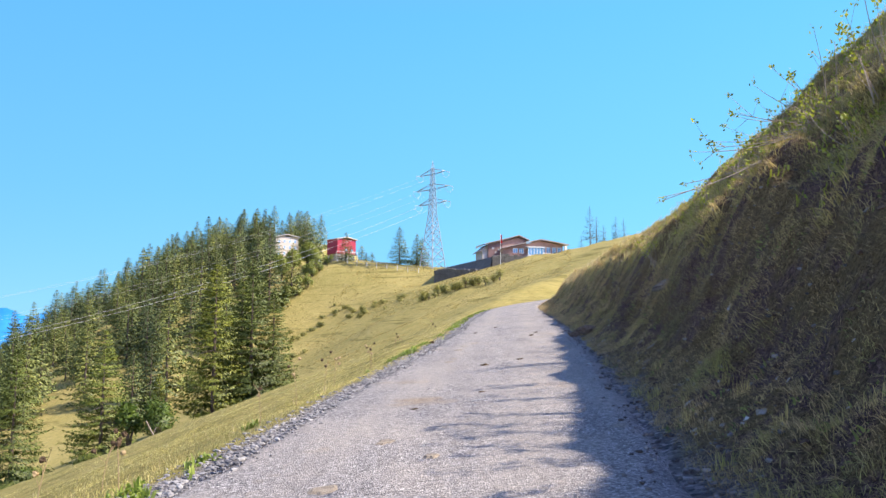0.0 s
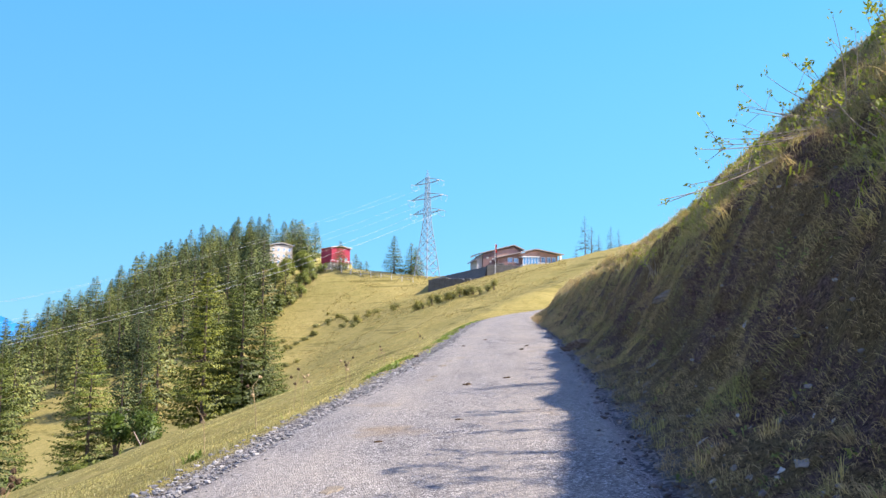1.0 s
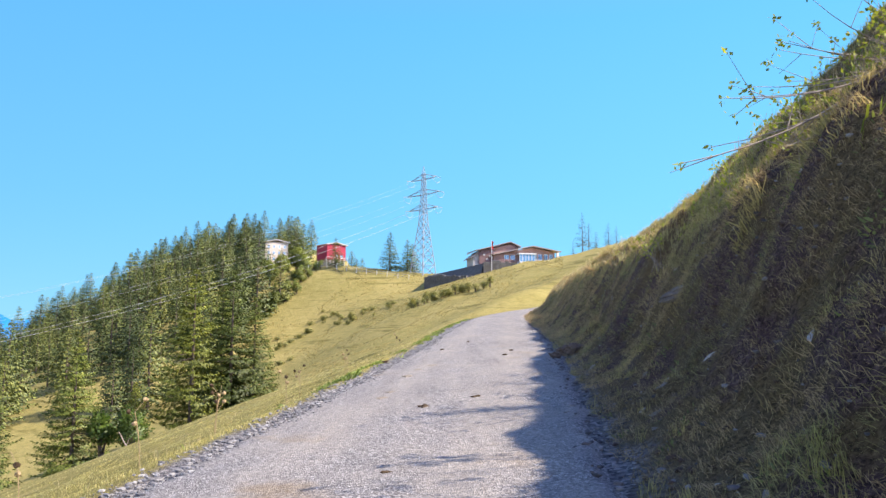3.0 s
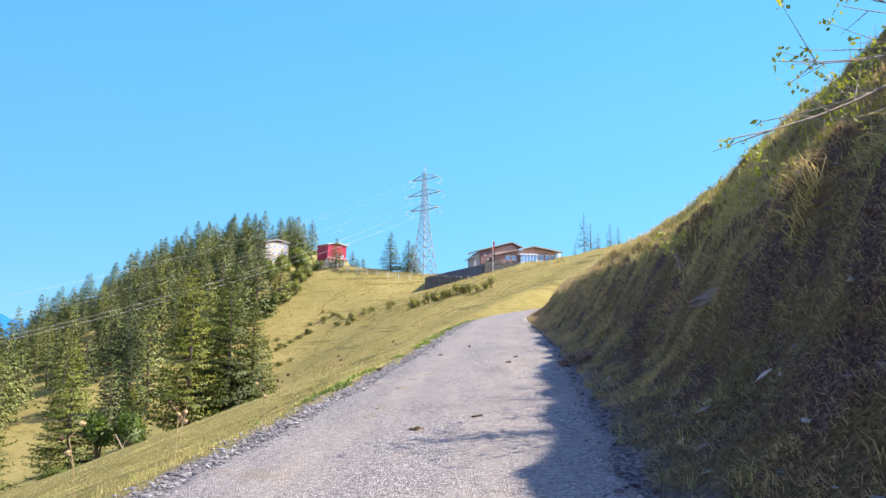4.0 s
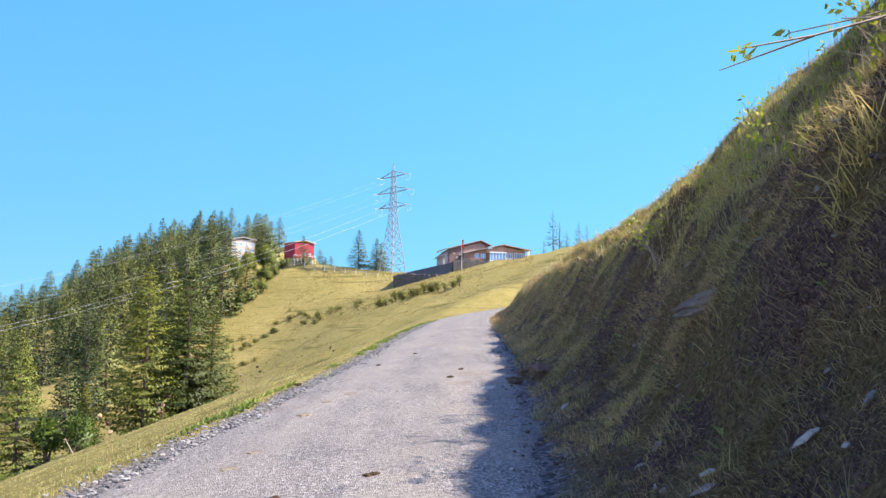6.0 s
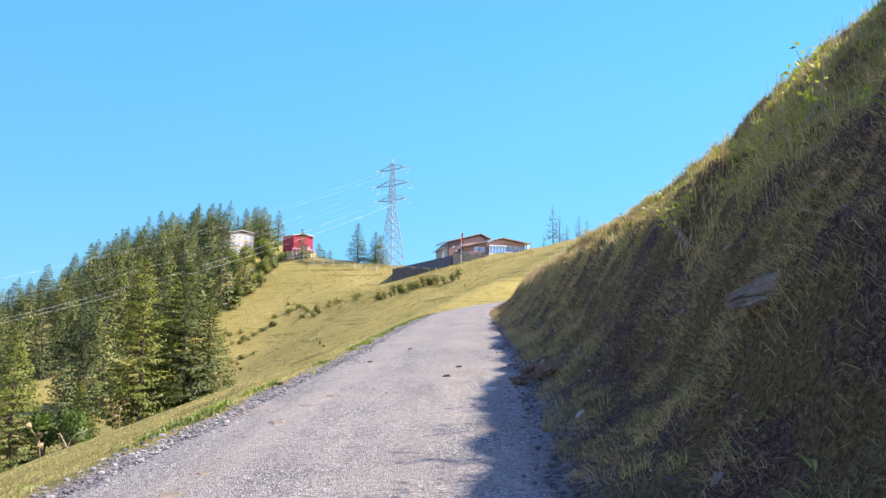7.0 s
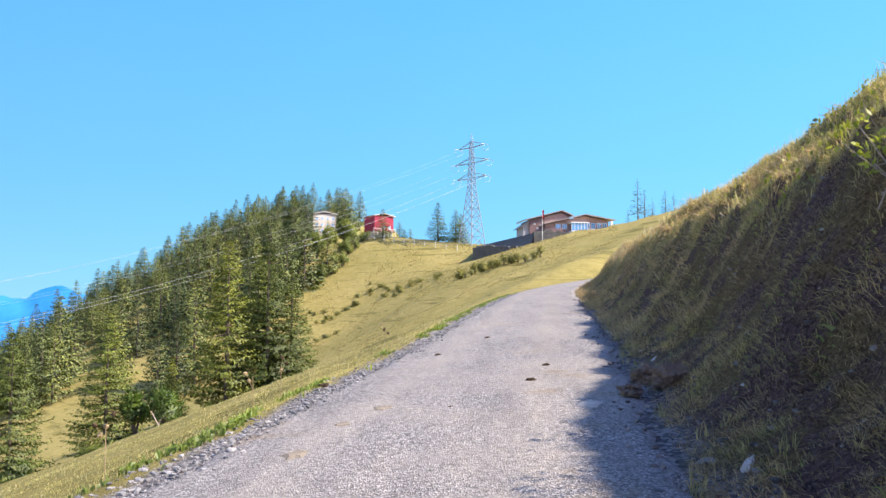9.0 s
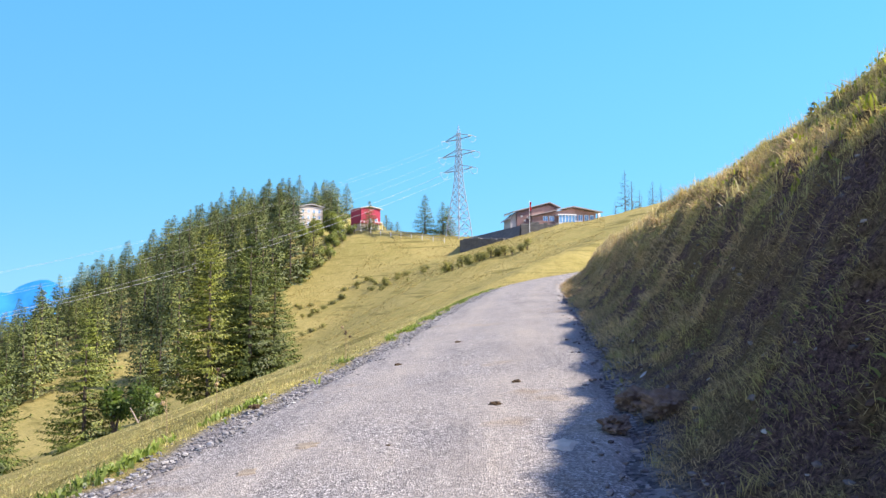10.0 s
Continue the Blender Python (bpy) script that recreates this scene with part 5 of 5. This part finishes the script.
def spread(name, label, cat, x, y, size, mat, seed):
    """A thin uneven patch lying on the road."""
    g10 = random.Random(seed)
    bm = bmesh.new()
    rim = [1 + g10.uniform(-0.35, 0.25) for _ in range(14)]
    mid = bm.verts.new((0, 0, 0.008))
    inner = [bm.verts.new((0.6 * r * size * math.cos(i * math.tau / 14), 0.8 * r * size * math.sin(i * math.tau / 14), 0.006 + g10.uniform(0, 0.004))) for i, r in enumerate(rim)]
    outer = [bm.verts.new((r * size * math.cos(i * math.tau / 14), 1.35 * r * size * math.sin(i * math.tau / 14), -0.012)) for i, r in enumerate(rim)]
    for i in range(14):
        j = (i + 1) % 14
        bm.faces.new((mid, inner[i], inner[j])), bm.faces.new((inner[i], outer[i], outer[j], inner[j]))
    me = bpy.data.meshes.new(name)
    bm.normal_update()
    bm.to_mesh(me), bm.free()
    me.materials.append(mat)
    v = (x - float(road_x(y))) / HALF
    ob = tagged(new(name, me), label, cat)
    ob.matrix_world = pose(x, y, float(road_z(x, y)) + 0.035 * (1 - v ** 4), 2.9, -5.1, 0)


for i, (px, py, s) in enumerate(((0.11, 13.99, 0.11), (0.19, 14.61, 0.09), (0.71, 12.67, 0.06), (0.35, 16.92, 0.12), (-0.77, 5.13, 0.13), (-0.49, 6.63, 0.11), (-0.09, 5.9, 0.07), (0.5, 17.99, 0.11), (0.77, 18.69, 0.13))):
    spread("dung_patch", "flattened ochre dung patch trodden into the gravel", "dung", px, py, s, M_ochre, i)
spread("sand_patch", "pale sandy patch in the gravel beside the earth clods", "sand", 2.72, 18.09, 0.14, M_sand, 30)


# ---- shrubs on the bank ----
def shrub(x, y, z, tips, seed, label, twigs=3, leaves=10):
    g5 = np.random.default_rng(seed)
    t = thing("shrub", label, "shrub", (x, y, z))
    LB, LA, LS, LL, LW = [], [], [], [], []
    for tip in tips:
        tip = Vector(tip)
        bm = bmesh.new()
        ln = tip.length
        mid = tip * 0.5 + Vector((0, g5.normal(0, 0.06), -0.14 * ln + g5.normal(0, 0.05)))
        last, r = Vector((g5.normal(0, 0.16), g5.normal(0, 0.2), -0.12)), 0.004 + 0.0042 * ln
        first = last.copy()
        pts = []
        for i in range(1, 8):
            s = i / 7
            p = first * (1 - s) ** 2 + mid * 2 * s * (1 - s) + tip * s * s
            add_bar(bm, last, p, r * (1 - 0.75 * (s - 1 / 7)), r * (1 - 0.75 * s), 5)
            last = p
            pts.append(p)
        ends = [(tip, tip - pts[-2])]
        for k in range(twigs):
            j = int(g5.integers(2, 6))
            w = Vector(g5.normal(0, 1, 3)) * 0.09 * ln + (tip - pts[j]).normalized() * 0.07 * ln + Vector((0, 0, 0.06))
            add_bar(bm, pts[j], pts[j] + w, r * 0.4, r * 0.15, 4)
            ends.append((pts[j] + w, w))
        part("stem", bm, M_twig, t)
        for e, way in ends:
            if g5.random() < 0.3 and e is not tip:
                continue
            m = int(leaves * g5.uniform(0.5, 1.1))
            al = unit(np.array(way.normalized())[None] * 0.6 + g5.normal(0, 0.8, (m, 3)))
            LB.append(np.array(e)[None] + g5.normal(0, 0.03, (m, 3))), LA.append(al)
            LS.append(unit(np.cross(al, g5.normal(0, 1, (m, 3)))))
            LL.append(g5.uniform(0.035, 0.08, m)), LW.append(g5.uniform(0.02, 0.045, m))
    v, f = kites(*(np.concatenate(a) for a in (LB, LA, LS, LL, LW)))
    o = new("leaves", mesh_np("leaves", v, f, M_leaf))
    o.parent = t
    o["label"] = "sunlit yellow-green leaves"
    return t


bz = ground_at(6.1, 11.3)
g6 = np.random.default_rng(5)
tips = [(-2.9, -0.4, 3.5 - bz), (-2.4, -0.3, 4.2 - bz), (-1.8, -0.3, 4.8 - bz), (-1.17, -0.3, 5.5 - bz), (-2.4, 0.1, 3.8 - bz), (-1.5, -0.4, 5.2 - bz), (-1.6, -0.8, 3.3 - bz), (-2.0, -0.7, 3.6 - bz), (-0.6, -0.5, 6.0 - bz), (-0.2, -0.3, 5.9 - bz)]
for i in range(18):
    a = g6.uniform(0.1, 1.15)
    tips.append((-math.cos(a) * g6.uniform(0.7, 2.0), g6.normal(-0.1, 0.6), math.sin(a) * g6.uniform(0.2, 0.8) - 0.5 * math.cos(a)))
shrub(6.1, 11.3, bz, tips, 6, "sparse shrub with bare pale stems and yellow-green leaves on the bank")
for sx, sy, sd, n in ((4.75, 16.3, 8, 6), (5.9, 13.4, 10, 8), (5.4, 14.9, 9, 8), (4.5, 8.0, 13, 6), (5.2, 12.4, 16, 8)):
    tp = [(-g6.uniform(0.1, 0.6), g6.normal(0, 0.3), g6.uniform(0.15, 0.5)) for _ in range(n)]
    shrub(sx, sy, ground_at(sx, sy), tp, sd, "small twiggy shrub with yellow-green leaves on the bank", 3, 7)
# added beside the view only so that their shadows streak the road
for sx, sy, sd in ((4.9, 4.6, 20), (5.3, 5.5, 21), (4.7, 6.3, 22), (5.6, 7.3, 23), (5.2, 8.6, 24), (5.0, 3.4, 25), (4.8, 2.4, 26)):
    tp = [(g6.normal(-0.35, 0.3), g6.normal(0, 0.35), g6.uniform(0.4, 1.25)) for _ in range(7)]
    shrub(sx, sy, ground_at(sx, sy), tp, sd, "added twiggy shrub out of view on the bank, casting streaked shadows", 3, 14)

tree("young_spruce", spruce_meshes(0.75, 0.28, 90, 9, 5, 0.05, None, 1.0, 0.012), "tiny young spruce on the bank's skyline", 11.1, 32.8, 0, 1.0)


M_drystem = plain("dry_stem", (0.42, 0.31, 0.17), 0.9, 0, 0.3, 20)


# dry flower stalks and a dead branch beside the road
def stalk(x, y, h, seed, heads):
    g7 = random.Random(seed)
    t = thing("dry_stalk", "dry brown flower stalk with seed heads beside the road", "plant", (x, y, ground_at(x, y)), 0, "dry stalks beside the road")
    bm = bmesh.new()
    last = Vector((0, 0, -0.05))
    lean = Vector((g7.uniform(-0.15, 0.15), g7.uniform(-0.15, 0.15), 0))
    tips2 = []
    for i in range(1, 6):
        p = Vector((0, 0, h * i / 5)) + lean * (i / 5) ** 2 * h
        add_bar(bm, last, p, 0.005, 0.004, 5)
        if i >= 3:
            w = p + Vector((g7.uniform(-0.1, 0.1), g7.uniform(-0.1, 0.1), 0.12))
            add_bar(bm, p, w, 0.003, 0.002, 4)
            tips2.append(w)
        last = p
    part("stem", bm, M_drystem, t)
    for p in (tips2 + [last])[:heads]:
        bm = bmesh.new()
        bmesh.ops.create_icosphere(bm, subdivisions=2, radius=0.024, matrix=Matrix.Translation(p))
        for v in bm.verts:
            v.co += Vector((g7.uniform(-1, 1), g7.uniform(-1, 1), g7.uniform(-1, 1))) * 0.008
        part("seed_head", bm, M_drystem if g7.random() < 0.5 else M_dung, t)


for i, (o, sy, h) in enumerate(((1.2, 6.0, 0.5), (0.9, 6.6, 0.35), (1.5, 7.4, 0.45), (0.8, 9.5, 0.4), (1.1, 11.8, 0.6), (0.9, 13.2, 0.5), (1.4, 14.4, 0.55), (0.8, 15.6, 0.4), (1.3, 18.0, 0.5), (1.0, 20.5, 0.45), (1.6, 23.0, 0.5), (0.9, 27.0, 0.45))):
    stalk(float(road_x(sy)) - HALF - o, sy, h, i, 2 + i % 3)
br = thing("dead_branch", "bare bleached branch leaning out of the meadow", "branch", (-39.5, 106, ground_at(-39.5, 106)))
bm = bmesh.new()
add_bar(bm, (0.9, 0, -0.3), (-1.2, 0, 3.4), 0.11, 0.06, 6), add_bar(bm, (-0.2, 0, 1.5), (0.1, 0.3, 2.6), 0.05, 0.02, 5)
part("limb", bm, M_twig, br)
